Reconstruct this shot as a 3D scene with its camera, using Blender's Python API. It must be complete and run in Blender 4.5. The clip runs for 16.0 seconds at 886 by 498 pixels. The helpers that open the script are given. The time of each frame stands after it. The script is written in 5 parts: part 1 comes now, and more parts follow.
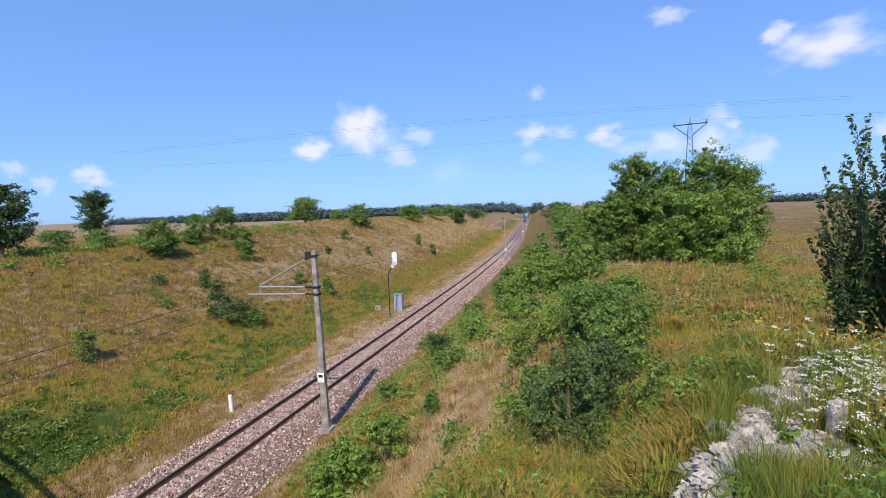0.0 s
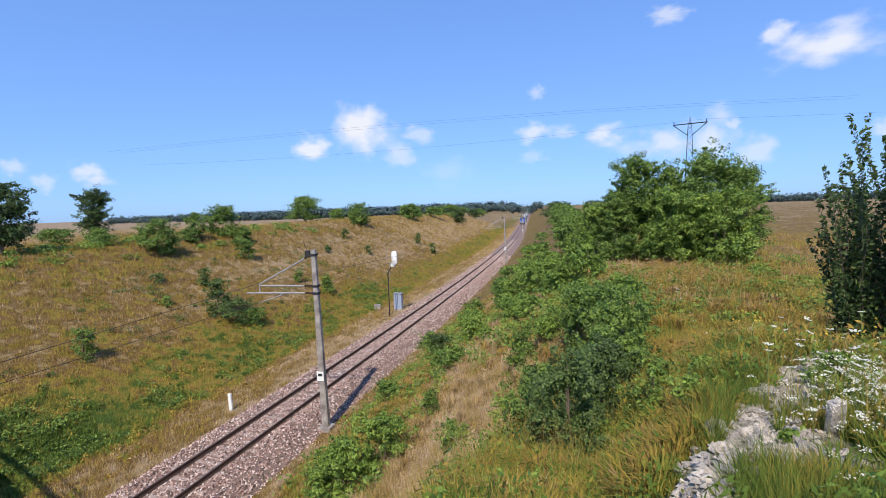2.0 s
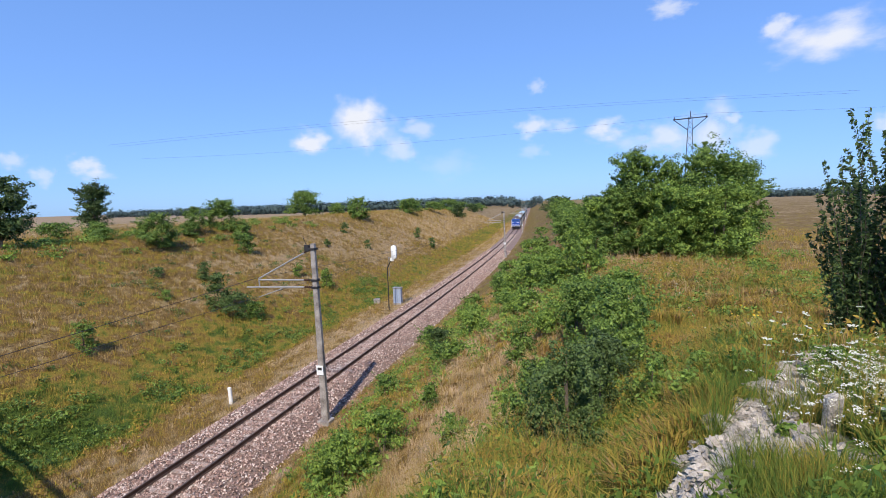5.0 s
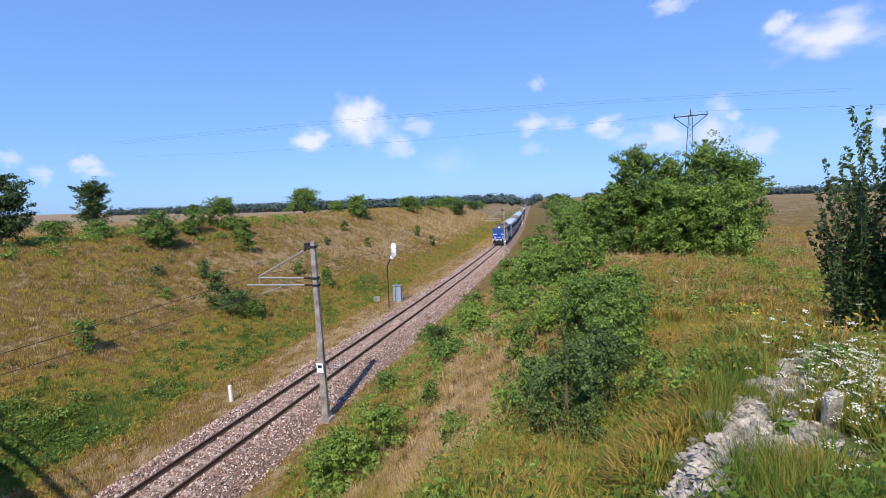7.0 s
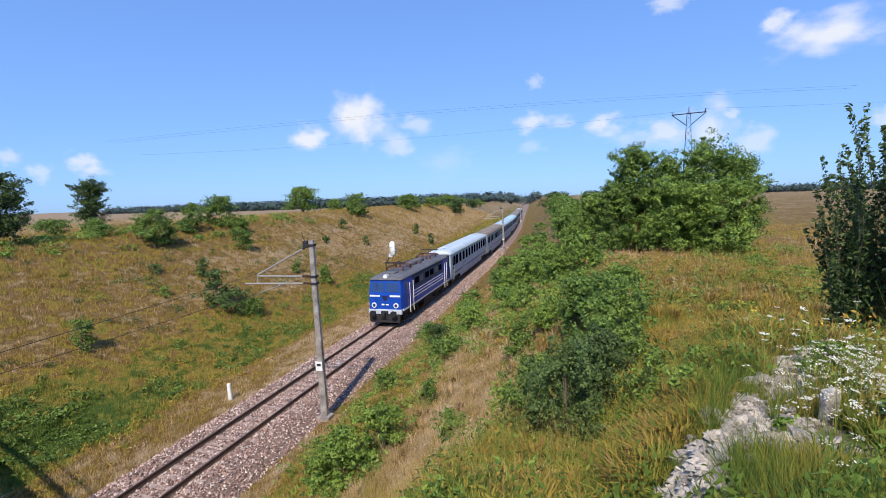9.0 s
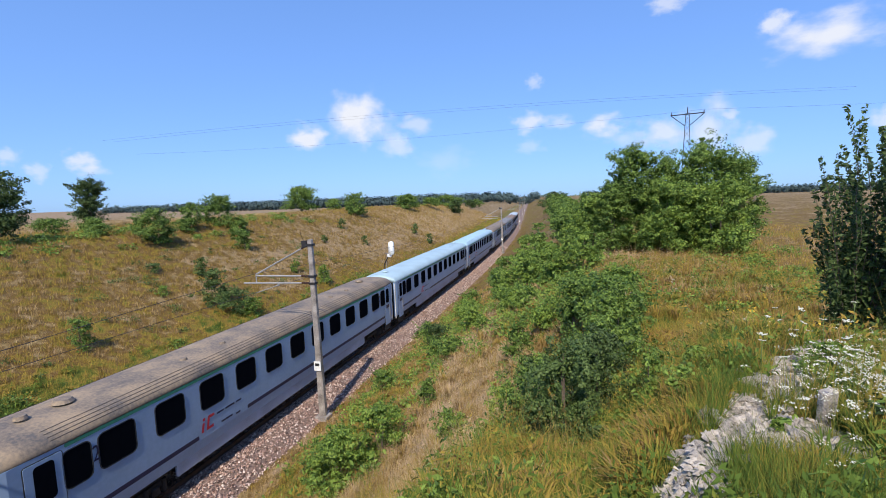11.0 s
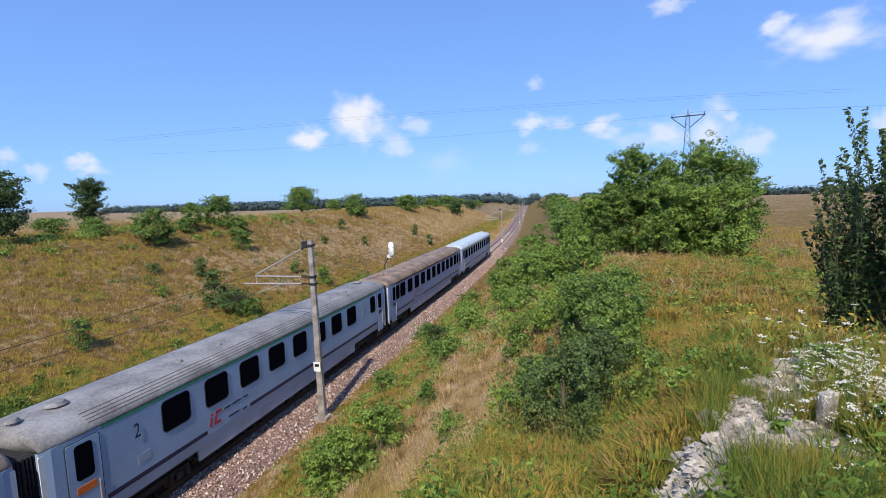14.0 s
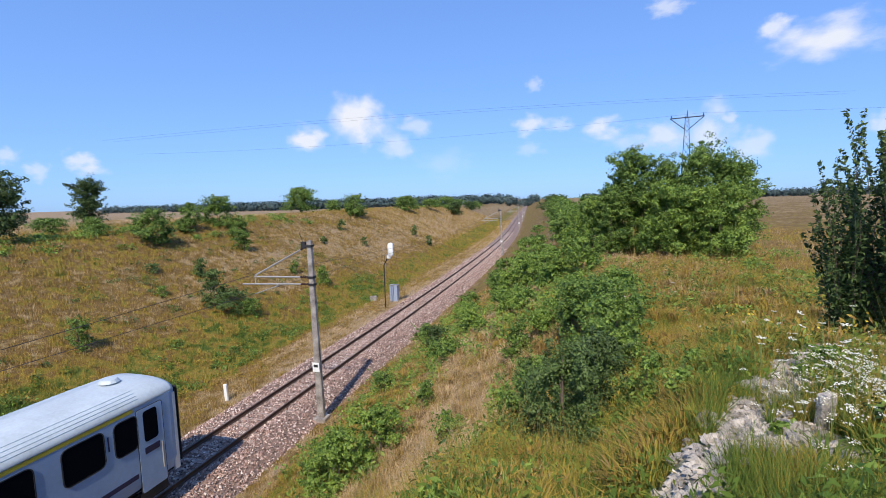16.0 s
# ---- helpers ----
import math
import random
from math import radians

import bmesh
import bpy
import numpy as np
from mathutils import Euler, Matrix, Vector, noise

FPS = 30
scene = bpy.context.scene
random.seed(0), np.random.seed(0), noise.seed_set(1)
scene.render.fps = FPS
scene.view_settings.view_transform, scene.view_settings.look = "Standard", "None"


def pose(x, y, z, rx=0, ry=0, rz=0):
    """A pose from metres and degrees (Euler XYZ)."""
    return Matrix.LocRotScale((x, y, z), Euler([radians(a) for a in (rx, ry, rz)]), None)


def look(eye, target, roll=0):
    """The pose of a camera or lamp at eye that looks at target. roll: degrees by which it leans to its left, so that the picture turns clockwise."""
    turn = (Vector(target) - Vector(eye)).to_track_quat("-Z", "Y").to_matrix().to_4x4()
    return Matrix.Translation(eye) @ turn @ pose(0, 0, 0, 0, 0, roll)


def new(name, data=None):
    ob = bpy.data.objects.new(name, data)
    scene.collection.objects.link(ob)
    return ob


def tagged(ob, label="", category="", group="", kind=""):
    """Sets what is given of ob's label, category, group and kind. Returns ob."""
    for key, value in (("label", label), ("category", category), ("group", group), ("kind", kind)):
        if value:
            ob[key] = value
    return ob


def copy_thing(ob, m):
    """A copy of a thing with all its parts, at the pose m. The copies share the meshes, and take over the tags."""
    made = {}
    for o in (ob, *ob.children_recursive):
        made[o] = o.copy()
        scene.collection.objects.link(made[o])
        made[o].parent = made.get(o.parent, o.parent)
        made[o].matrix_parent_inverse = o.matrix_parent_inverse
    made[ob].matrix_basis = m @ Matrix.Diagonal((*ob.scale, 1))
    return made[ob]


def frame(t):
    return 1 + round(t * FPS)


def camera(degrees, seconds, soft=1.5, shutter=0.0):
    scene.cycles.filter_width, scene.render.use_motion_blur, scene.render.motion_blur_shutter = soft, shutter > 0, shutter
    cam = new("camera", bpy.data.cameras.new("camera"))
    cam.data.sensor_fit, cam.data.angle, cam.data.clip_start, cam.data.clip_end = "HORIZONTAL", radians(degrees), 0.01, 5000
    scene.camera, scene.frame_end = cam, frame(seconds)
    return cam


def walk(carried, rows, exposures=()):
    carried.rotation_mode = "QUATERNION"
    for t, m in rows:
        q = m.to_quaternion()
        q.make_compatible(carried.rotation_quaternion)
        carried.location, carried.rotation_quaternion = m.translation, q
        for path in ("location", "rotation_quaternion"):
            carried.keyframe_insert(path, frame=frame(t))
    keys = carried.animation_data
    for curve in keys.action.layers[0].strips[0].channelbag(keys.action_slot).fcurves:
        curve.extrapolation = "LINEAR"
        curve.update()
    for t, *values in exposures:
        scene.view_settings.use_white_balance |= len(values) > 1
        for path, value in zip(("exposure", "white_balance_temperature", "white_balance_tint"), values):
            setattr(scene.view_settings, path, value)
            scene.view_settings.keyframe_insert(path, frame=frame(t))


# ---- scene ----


# ---- camera ----
cam = camera(87.3, 16.0, soft=0.5)
EYE = Vector((14.42, 0.0, 9.84))


def aim(yaw, pitch, roll):
    """Degrees: turn to the left of the line, dip below the horizon, lean."""
    y, p = radians(yaw), radians(pitch)
    way = Vector((-math.sin(y) * math.cos(p), math.cos(y) * math.cos(p), -math.sin(p)))
    return look(EYE, EYE + way, roll)


PATH = [
    (0.0, 15.989, 4.864, -2.0),
    (0.5, 15.959, 4.909, -1.829),
    (1.0, 15.955, 4.876, -1.905),
    (1.5, 15.967, 4.967, -2.01),
    (2.0, 15.958, 4.981, -1.904),
    (2.5, 15.884, 5.148, -1.867),
    (3.0, 15.889, 5.33, -1.817),
    (3.5, 15.9, 5.636, -1.808),
    (4.0, 15.896, 5.532, -1.793),
    (6.5, 15.942, 5.918, -1.849),
    (7.0, 15.911, 5.928, -1.828),
    (7.5, 15.829, 6.032, -1.827),
    (8.0, 15.834, 6.134, -1.824),
    (8.5, 15.75, 6.136, -1.825),
    (9.0, 15.757, 6.166, -1.911),
    (11.5, 15.567, 6.183, -1.748),
    (12.0, 15.581, 6.197, -1.685),
    (12.5, 15.558, 6.218, -1.683),
    (13.0, 15.638, 6.098, -1.709),
    (13.5, 15.657, 6.163, -1.73),
    (14.0, 15.607, 6.053, -1.601),
    (14.5, 15.663, 6.104, -1.796),
    (15.0, 15.694, 6.139, -1.816),
    (15.5, 15.668, 6.013, -1.684),
    (16.0, 15.518, 5.964, -1.474),
]
walk(cam, [(t, aim(a, b, c)) for t, a, b, c in PATH])

# ---- light ----
SUN_AZ, SUN_EL = 175.0, 48.0  # degrees: clockwise from the line's far end, and above the horizon
world = bpy.data.worlds.new("sky")
scene.world = world
world.use_nodes = True
wn, wl = world.node_tree.nodes, world.node_tree.links
sky = wn.new("ShaderNodeTexSky")
sky.sky_type, sky.sun_disc = "NISHITA", False
sky.sun_elevation, sky.sun_rotation = radians(SUN_EL), radians(SUN_AZ)
sky.altitude, sky.air_density, sky.dust_density, sky.ozone_density = 200, 1.0, 0.35, 2.2
soft_sky = wn.new("ShaderNodeGamma")
soft_sky.inputs["Gamma"].default_value = 0.47
tint = wn.new("ShaderNodeMix")
tint.data_type, tint.blend_type, tint.clamp_result = "RGBA", "MULTIPLY", False
tint.inputs[0].default_value = 1.0
tint.inputs[7].default_value = (1.07, 1.74, 3.12, 1)
wl.new(sky.outputs[0], soft_sky.inputs["Color"]), wl.new(soft_sky.outputs[0], tint.inputs[6])
wl.new(tint.outputs[2], wn["Background"].inputs[0])
wn["Background"].inputs[1].default_value = 0.15
sun = new("sun", bpy.data.lights.new("sun", "SUN"))
sun.data.energy, sun.data.angle, sun.data.color = 4.9, radians(0.53), (1.0, 0.91, 0.77)
sa, se = radians(SUN_AZ), radians(SUN_EL)
SUN_WAY = Vector((math.sin(sa) * math.cos(se), math.cos(sa) * math.cos(se), math.sin(se)))
sun.matrix_world = look(SUN_WAY * 60, (0, 0, 0))
scene.view_settings.exposure = 0.0

# ---- plan of the line and the land ----
MAST_Y = (19.2, 87.7, 156.0, 224.5, 293.0)


def track_x(y):
    """The line runs straight, then bends gently to one side, then runs straight again."""
    a = min(max(y, 31.35), 161.8) - 31.35
    return -0.00065 * (a * a / 2 + a * max(0.0, y - 161.8))


def track_z(y):
    return -0.00286 * min(max(y - 15.0, 0.0), 900.0)


def track_turn(y):
    return math.degrees(math.atan(0.00065 * (min(max(y, 31.35), 161.8) - 31.35)))


def ramp(v, pairs):
    """Piecewise linear with softened steps."""
    for (a, fa), (b, fb) in zip(pairs, pairs[1:]):
        if v <= b:
            s = min(max((v - a) / (b - a), 0.0), 1.0)
            return fa + (fb - fa) * s
    return pairs[-1][1]


def land(d, y):
    """Height of the soil, d metres to the side of the line's centre."""
    tz = track_z(y)
    top_l = ramp(y, ((-40, 6.6), (15, 6.9), (38, 7.45), (55, 7.8), (90, 8.0), (140, 7.7), (200, 7.1), (300, 6.2), (500, 4.5), (900, 3.0)))
    top_r = ramp(y, ((-40, 6.9), (60, 6.9), (120, 6.9), (200, 6.6), (300, 6.0), (500, 4.5), (900, 3.0)))
    if d < 0:
        return ramp(d, ((-400, top_l - 2.6), (-60, top_l - 0.7), (-36, top_l - 0.1), (-34, top_l), (-30, top_l - 0.35), (-12, tz + 0.4), (-8.5, tz - 1.0), (-6.5, tz - 0.95),
                        (-3.0, tz - 0.66), (0, tz - 0.66)))
    side = ramp(d, ((0, tz - 0.66), (2.9, tz - 0.66), (3.8, tz - 0.35), (13.0, 5.4 + (top_r - 6.9)), (15.5, top_r - 0.15), (18, top_r), (60, top_r - 0.1), (400, top_r - 1.0)))
    flat = min(1.0, max(0.0, (d - 14.6) / 1.6))
    mound = 8.2 - 0.35 * max(0.0, y - 1.5 - 4.2 * flat) - 0.75 * max(0.0, 13.6 - d)
    return max(side, mound)


def soil(d, y):
    """The land with its hummocks, on which things stand."""
    far = min(1.0, max(0.0, (abs(d) - 3.5) / 3.0))
    return land(d, y) + far * (0.18 * noise.noise((d * 0.25, y * 0.25, 1)) + 0.06 * noise.noise((d * 1.1, y * 1.1, 5)))


def bare(d, y):
    """How far the chalky rubble shows through the turf on the mound beside the bridge."""
    if y > 7.5 or d < 14:
        return 0.0
    off = abs(d - 15.2 - 0.64 * (y - 2.9)) - 0.12 - 0.26 * noise.noise((d * 2.3, y * 2.3, 9)) - 0.12 * noise.noise((d * 7, y * 7, 2))
    patch = math.hypot(d - 15.95, (y - 3.25) * 0.8) - 0.2 - 0.3 * noise.noise((d * 4, y * 4, 3))
    return min(1.0, max(0.0, 0.5 - 5.0 * min(off, patch))) * min(1.0, max(0.0, 6.3 - y))

# ---- materials ----
def mat(name, colour, rough=0.7, metal=0.0, var=0.15, scale=6.0, fine=60.0, bump=0.0, second=None, spec=0.5):
    """A surface with variation at two scales, grain and relief."""
    m = bpy.data.materials.new(name)
    m.use_nodes = True
    n, l = m.node_tree.nodes, m.node_tree.links
    b = n["Principled BSDF"]
    tc = n.new("ShaderNodeTexCoord")
    big, small = n.new("ShaderNodeTexNoise"), n.new("ShaderNodeTexNoise")
    big.inputs["Scale"].default_value, small.inputs["Scale"].default_value = scale, fine
    big.inputs["Detail"].default_value = small.inputs["Detail"].default_value = 5
    for t in (big, small):
        l.new(tc.outputs["Object"], t.inputs["Vector"])
    ramp_ = n.new("ShaderNodeValToRGB")
    lo = [c * (1 - var) for c in (second or colour)]
    hi = [min(1, c * (1 + var)) for c in colour]
    ramp_.color_ramp.elements[0].position, ramp_.color_ramp.elements[0].color = 0.36, (*lo, 1)
    ramp_.color_ramp.elements[1].position, ramp_.color_ramp.elements[1].color = 0.64, (*hi, 1)
    mix = n.new("ShaderNodeMix")
    mix.inputs[0].default_value = 0.4
    l.new(big.outputs[0], mix.inputs[2]), l.new(small.outputs[0], mix.inputs[3])
    l.new(mix.outputs[0], ramp_.inputs[0]), l.new(ramp_.outputs[0], b.inputs["Base Color"])
    b.inputs["Roughness"].default_value, b.inputs["Metallic"].default_value = rough, metal
    b.inputs["Specular IOR Level"].default_value = spec
    if bump:
        bp = n.new("ShaderNodeBump")
        bp.inputs["Strength"].default_value, bp.inputs["Distance"].default_value = bump, 0.02
        l.new(small.outputs[0], bp.inputs["Height"]), l.new(bp.outputs[0], b.inputs["Normal"])
    return m


def soft_normal(n, l, geo, b, up):
    """Thin leaves catch light from above whichever way they are turned."""
    mix = n.new("ShaderNodeMix")
    mix.data_type = "VECTOR"
    mix.inputs[0].default_value = up
    mix.inputs[5].default_value = (0, 0, 1)
    l.new(geo.outputs["Normal"], mix.inputs[4]), l.new(mix.outputs[1], b.inputs["Normal"])


def leaf_mat(name, dark, light, rough=0.55, trans=0.24):
    """Leaves and blades: each its own shade, patches of colour, some light through."""
    m = bpy.data.materials.new(name)
    m.use_nodes = True
    n, l = m.node_tree.nodes, m.node_tree.links
    b, out = n["Principled BSDF"], n["Material Output"]
    geo, noi = n.new("ShaderNodeNewGeometry"), n.new("ShaderNodeTexNoise")
    noi.inputs["Scale"].default_value, noi.inputs["Detail"].default_value = 0.9, 3
    l.new(geo.outputs["Position"], noi.inputs["Vector"])
    mix = n.new("ShaderNodeMix")
    mix.inputs[0].default_value = 0.5
    l.new(geo.outputs["Random Per Island"], mix.inputs[2]), l.new(noi.outputs[0], mix.inputs[3])
    r = n.new("ShaderNodeValToRGB")
    r.color_ramp.elements[0].position, r.color_ramp.elements[0].color = 0.22, (*dark, 1)
    r.color_ramp.elements[1].position, r.color_ramp.elements[1].color = 0.85, (*light, 1)
    l.new(mix.outputs[0], r.inputs[0]), l.new(r.outputs[0], b.inputs["Base Color"])
    b.inputs["Roughness"].default_value, b.inputs["Specular IOR Level"].default_value = rough, 0.25
    soft_normal(n, l, geo, b, 0.2)
    tr, ms = n.new("ShaderNodeBsdfTranslucent"), n.new("ShaderNodeMixShader")
    l.new(r.outputs[0], tr.inputs[0])
    ms.inputs[0].default_value = trans
    l.new(b.outputs[0], ms.inputs[1]), l.new(tr.outputs[0], ms.inputs[2]), l.new(ms.outputs[0], out.inputs[0])
    return m


def meadow_mat(name, blades):
    """Meadow soil or its blades: dry, russet and green growth in patches, by the 'lush' attribute of the plan."""
    m = bpy.data.materials.new(name)
    m.use_nodes = True
    n, l = m.node_tree.nodes, m.node_tree.links
    b, out = n["Principled BSDF"], n["Material Output"]
    geo, at = n.new("ShaderNodeNewGeometry"), n.new("ShaderNodeAttribute")
    at.attribute_name = "lush"
    big, mid, small = (n.new("ShaderNodeTexNoise") for _ in range(3))
    for t, s in ((big, 0.22), (mid, 1.3), (small, 9.0)):
        t.inputs["Scale"].default_value, t.inputs["Detail"].default_value = s, 4
        l.new(geo.outputs["Position"], t.inputs["Vector"])

    def mth(op, a, c, k=None):
        q = n.new("ShaderNodeMath")
        q.operation = op
        for i, v in enumerate((a, c, k)):
            if v is None:
                continue
            if isinstance(v, (int, float)):
                q.inputs[i].default_value = v
            else:
                l.new(v, q.inputs[i])
        return q.outputs[0]

    v = mth("MULTIPLY_ADD", big.outputs[0], 1.1, mth("MULTIPLY_ADD", mid.outputs[0], 1.6, at.outputs["Fac"]))
    v = mth("ADD", v, -1.35)
    if blades:
        v = mth("MULTIPLY_ADD", geo.outputs["Random Per Island"], 0.42, mth("ADD", v, -0.21))
    else:
        v = mth("MULTIPLY_ADD", small.outputs[0], 0.4, mth("ADD", v, -0.2))
    r = n.new("ShaderNodeValToRGB")
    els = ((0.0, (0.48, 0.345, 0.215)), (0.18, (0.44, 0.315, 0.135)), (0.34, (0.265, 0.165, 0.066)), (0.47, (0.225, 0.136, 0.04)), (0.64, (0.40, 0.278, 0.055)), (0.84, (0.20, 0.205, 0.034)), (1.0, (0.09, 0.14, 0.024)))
    # soil colours are darkened so the gaps between blades look shaded
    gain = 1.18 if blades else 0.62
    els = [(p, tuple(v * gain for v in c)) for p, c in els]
    cr = r.color_ramp
    while len(cr.elements) < len(els):
        cr.elements.new(0.5)
    for e, (p, c) in zip(cr.elements, els):
        e.position, e.color = p, (*c, 1)
    l.new(v, r.inputs[0])
    l.new(r.outputs[0], b.inputs["Base Color"])
    b.inputs["Roughness"].default_value, b.inputs["Specular IOR Level"].default_value = 0.8, 0.15
    if blades:
        soft_normal(n, l, geo, b, 0.6)
        tr, ms = n.new("ShaderNodeBsdfTranslucent"), n.new("ShaderNodeMixShader")
        l.new(r.outputs[0], tr.inputs[0])
        ms.inputs[0].default_value = 0.28
        l.new(b.outputs[0], ms.inputs[1]), l.new(tr.outputs[0], ms.inputs[2]), l.new(ms.outputs[0], out.inputs[0])
    else:
        ch, mx, cc = n.new("ShaderNodeAttribute"), n.new("ShaderNodeMix"), n.new("ShaderNodeValToRGB")
        ch.attribute_name = "chalk"
        mx.data_type = "RGBA"
        cc.color_ramp.elements[0].position, cc.color_ramp.elements[0].color = 0.35, (0.22, 0.19, 0.155, 1)
        cc.color_ramp.elements[1].position, cc.color_ramp.elements[1].color = 0.62, (0.46, 0.41, 0.355, 1)
        l.new(small.outputs[0], cc.inputs[0]), l.new(ch.outputs["Fac"], mx.inputs[0])
        l.new(r.outputs[0], mx.inputs[6]), l.new(cc.outputs[0], mx.inputs[7]), l.new(mx.outputs[2], b.inputs["Base Color"])
        bp = n.new("ShaderNodeBump")
        bp.inputs["Strength"].default_value, bp.inputs["Distance"].default_value = 0.7, 0.12
        l.new(small.outputs[0], bp.inputs["Height"]), l.new(bp.outputs[0], b.inputs["Normal"])
    return m


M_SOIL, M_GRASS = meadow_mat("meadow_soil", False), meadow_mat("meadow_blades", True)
M_BALLAST_BED = mat("ballast_bed", (0.24, 0.165, 0.135), 0.9, var=0.4, scale=14, fine=45, bump=1.0)
M_RAIL = mat("rusty_rail", (0.11, 0.065, 0.045), 0.6, 0.4, scale=3)
M_RAILHEAD = mat("worn_rail_head", (0.15, 0.11, 0.09), 0.5, 0.5)
M_CONCRETE = mat("weathered_concrete", (0.36, 0.325, 0.295), 0.9, var=0.25, scale=2.5, fine=40, bump=0.4, second=(0.19, 0.16, 0.145))
M_SLEEPER = mat("dusty_sleeper", (0.36, 0.28, 0.24), 0.9, var=0.3, scale=5, fine=40, bump=0.4)
M_STEEL = mat("galvanised_steel", (0.36, 0.345, 0.33), 0.6, 0.3, scale=4)
M_DARK = mat("dark_iron", (0.035, 0.033, 0.035), 0.6, 0.3)
M_BLACK = mat("soot_black", (0.014, 0.014, 0.016), 0.7)
M_WIRE = mat("copper_wire", (0.06, 0.05, 0.045), 0.5, 0.5)
M_WHITE = mat("white_enamel", (0.82, 0.82, 0.80), 0.4, var=0.05)
M_INSUL = mat("brown_insulator", (0.07, 0.035, 0.025), 0.25)
# opaque near-black: the unlit interiors behind the panes are put into this colour
M_GLASS = mat("dark_interior_glass", (0.005, 0.006, 0.009), 0.3, var=0.1, spec=0.0)
M_RUBBER = mat("black_rubber", (0.013, 0.013, 0.015), 0.8)
M_STONE = mat("limestone", (0.47, 0.41, 0.345), 0.9, var=0.3, scale=9, fine=60, bump=0.6, second=(0.25, 0.22, 0.185))
M_BARK = mat("bark", (0.13, 0.10, 0.075), 0.9, var=0.3, scale=8, fine=60, bump=0.6)
LEAF = {
    "bright": leaf_mat("leaves_bright", (0.05, 0.115, 0.022), (0.34, 0.455, 0.08)),
    "mid": leaf_mat("leaves_mid", (0.035, 0.085, 0.018), (0.275, 0.385, 0.075)),
    "dark": leaf_mat("leaves_dark", (0.02, 0.045, 0.014), (0.14, 0.20, 0.06)),
    "grey": leaf_mat("leaves_grey", (0.035, 0.07, 0.018), (0.19, 0.265, 0.075)),
    # distance haze is put into this blue-grey leaf colour
    "wood": leaf_mat("far_wood_hazed", (0.065, 0.10, 0.10), (0.085, 0.125, 0.12), trans=0.1),
}
M_PETAL = mat("white_petals", (0.68, 0.66, 0.53), 0.7, var=0.1, scale=20)
M_GOLD = mat("yellow_petals", (0.65, 0.42, 0.03), 0.7, var=0.2, scale=20)
M_STEM = mat("green_stem", (0.14, 0.19, 0.05), 0.7, var=0.2)


def stone_mat():
    """Crushed stone, each piece with its own shade."""
    m = bpy.data.materials.new("crushed_stone")
    m.use_nodes = True
    n, l = m.node_tree.nodes, m.node_tree.links
    geo, r = n.new("ShaderNodeNewGeometry"), n.new("ShaderNodeValToRGB")
    cr = r.color_ramp
    for p, c in ((0.0, (0.085, 0.058, 0.05)), (0.35, (0.29, 0.18, 0.145)), (0.7, (0.45, 0.30, 0.24)), (1.0, (0.72, 0.61, 0.54))):
        e = cr.elements.new(p) if p not in (0.0, 1.0) else cr.elements[0 if p == 0.0 else -1]
        e.color = (*c, 1)
    l.new(geo.outputs["Random Per Island"], r.inputs[0]), l.new(r.outputs[0], n["Principled BSDF"].inputs["Base Color"])
    n["Principled BSDF"].inputs["Roughness"].default_value = 0.9
    n["Principled BSDF"].inputs["Specular IOR Level"].default_value = 0.2
    return m


M_CRUSHED = stone_mat()

# ---- mesh helpers ----
def part(name, bm, material, parent=None, label="", smooth=False):
    """Links a bmesh as one mesh object under a thing or under a part."""
    me = bpy.data.meshes.new(name)
    if smooth:
        for f in bm.faces:
            f.smooth = True
    bm.to_mesh(me)
    bm.free()
    me.materials.append(material)
    return put(name, me, parent, label)


def put(name, me, parent=None, label="", at=None):
    ob = new(name, me)
    if parent is not None:
        ob.parent = parent
    if label:
        ob["label"] = label
    if at is not None:
        ob.matrix_basis = at
    return ob


def raw_mesh(name, co, faces_n, material, lush=None):
    """A mesh of separate polygons of faces_n corners each, from an array of their corners in order."""
    me = bpy.data.meshes.new(name)
    co = np.asarray(co, dtype=np.float32).reshape(-1, 3)
    k = len(co) // faces_n
    me.vertices.add(len(co)), me.loops.add(len(co)), me.polygons.add(k)
    me.vertices.foreach_set("co", co.ravel())
    me.loops.foreach_set("vertex_index", np.arange(len(co), dtype=np.int32))
    me.polygons.foreach_set("loop_start", np.arange(k, dtype=np.int32) * faces_n)
    me.update(calc_edges=True)
    if lush is not None:
        me.attributes.new("lush", "FLOAT", "POINT").data.foreach_set("value", np.asarray(lush, dtype=np.float32))
    me.materials.append(material)
    return me


def box(bm, x0, x1, y0, y1, z0, z1, bevel=0.0):
    r = bmesh.ops.create_cube(bm, size=1, matrix=Matrix.Translation(((x0 + x1) / 2, (y0 + y1) / 2, (z0 + z1) / 2)) @ Matrix.Diagonal((x1 - x0, y1 - y0, z1 - z0, 1)))
    if bevel:
        es = {e for v in r["verts"] for e in v.link_edges}
        bmesh.ops.bevel(bm, geom=list(es), offset=bevel, segments=1, affect="EDGES")


def tube(bm, a, b, r0, r1=None, seg=8):
    a, b = Vector(a), Vector(b)
    m = Matrix.Translation((a + b) / 2) @ (b - a).to_track_quat("Z", "Y").to_matrix().to_4x4()
    bmesh.ops.create_cone(bm, cap_ends=True, segments=seg, radius1=r0, radius2=r0 if r1 is None else r1, depth=(b - a).length, matrix=m)


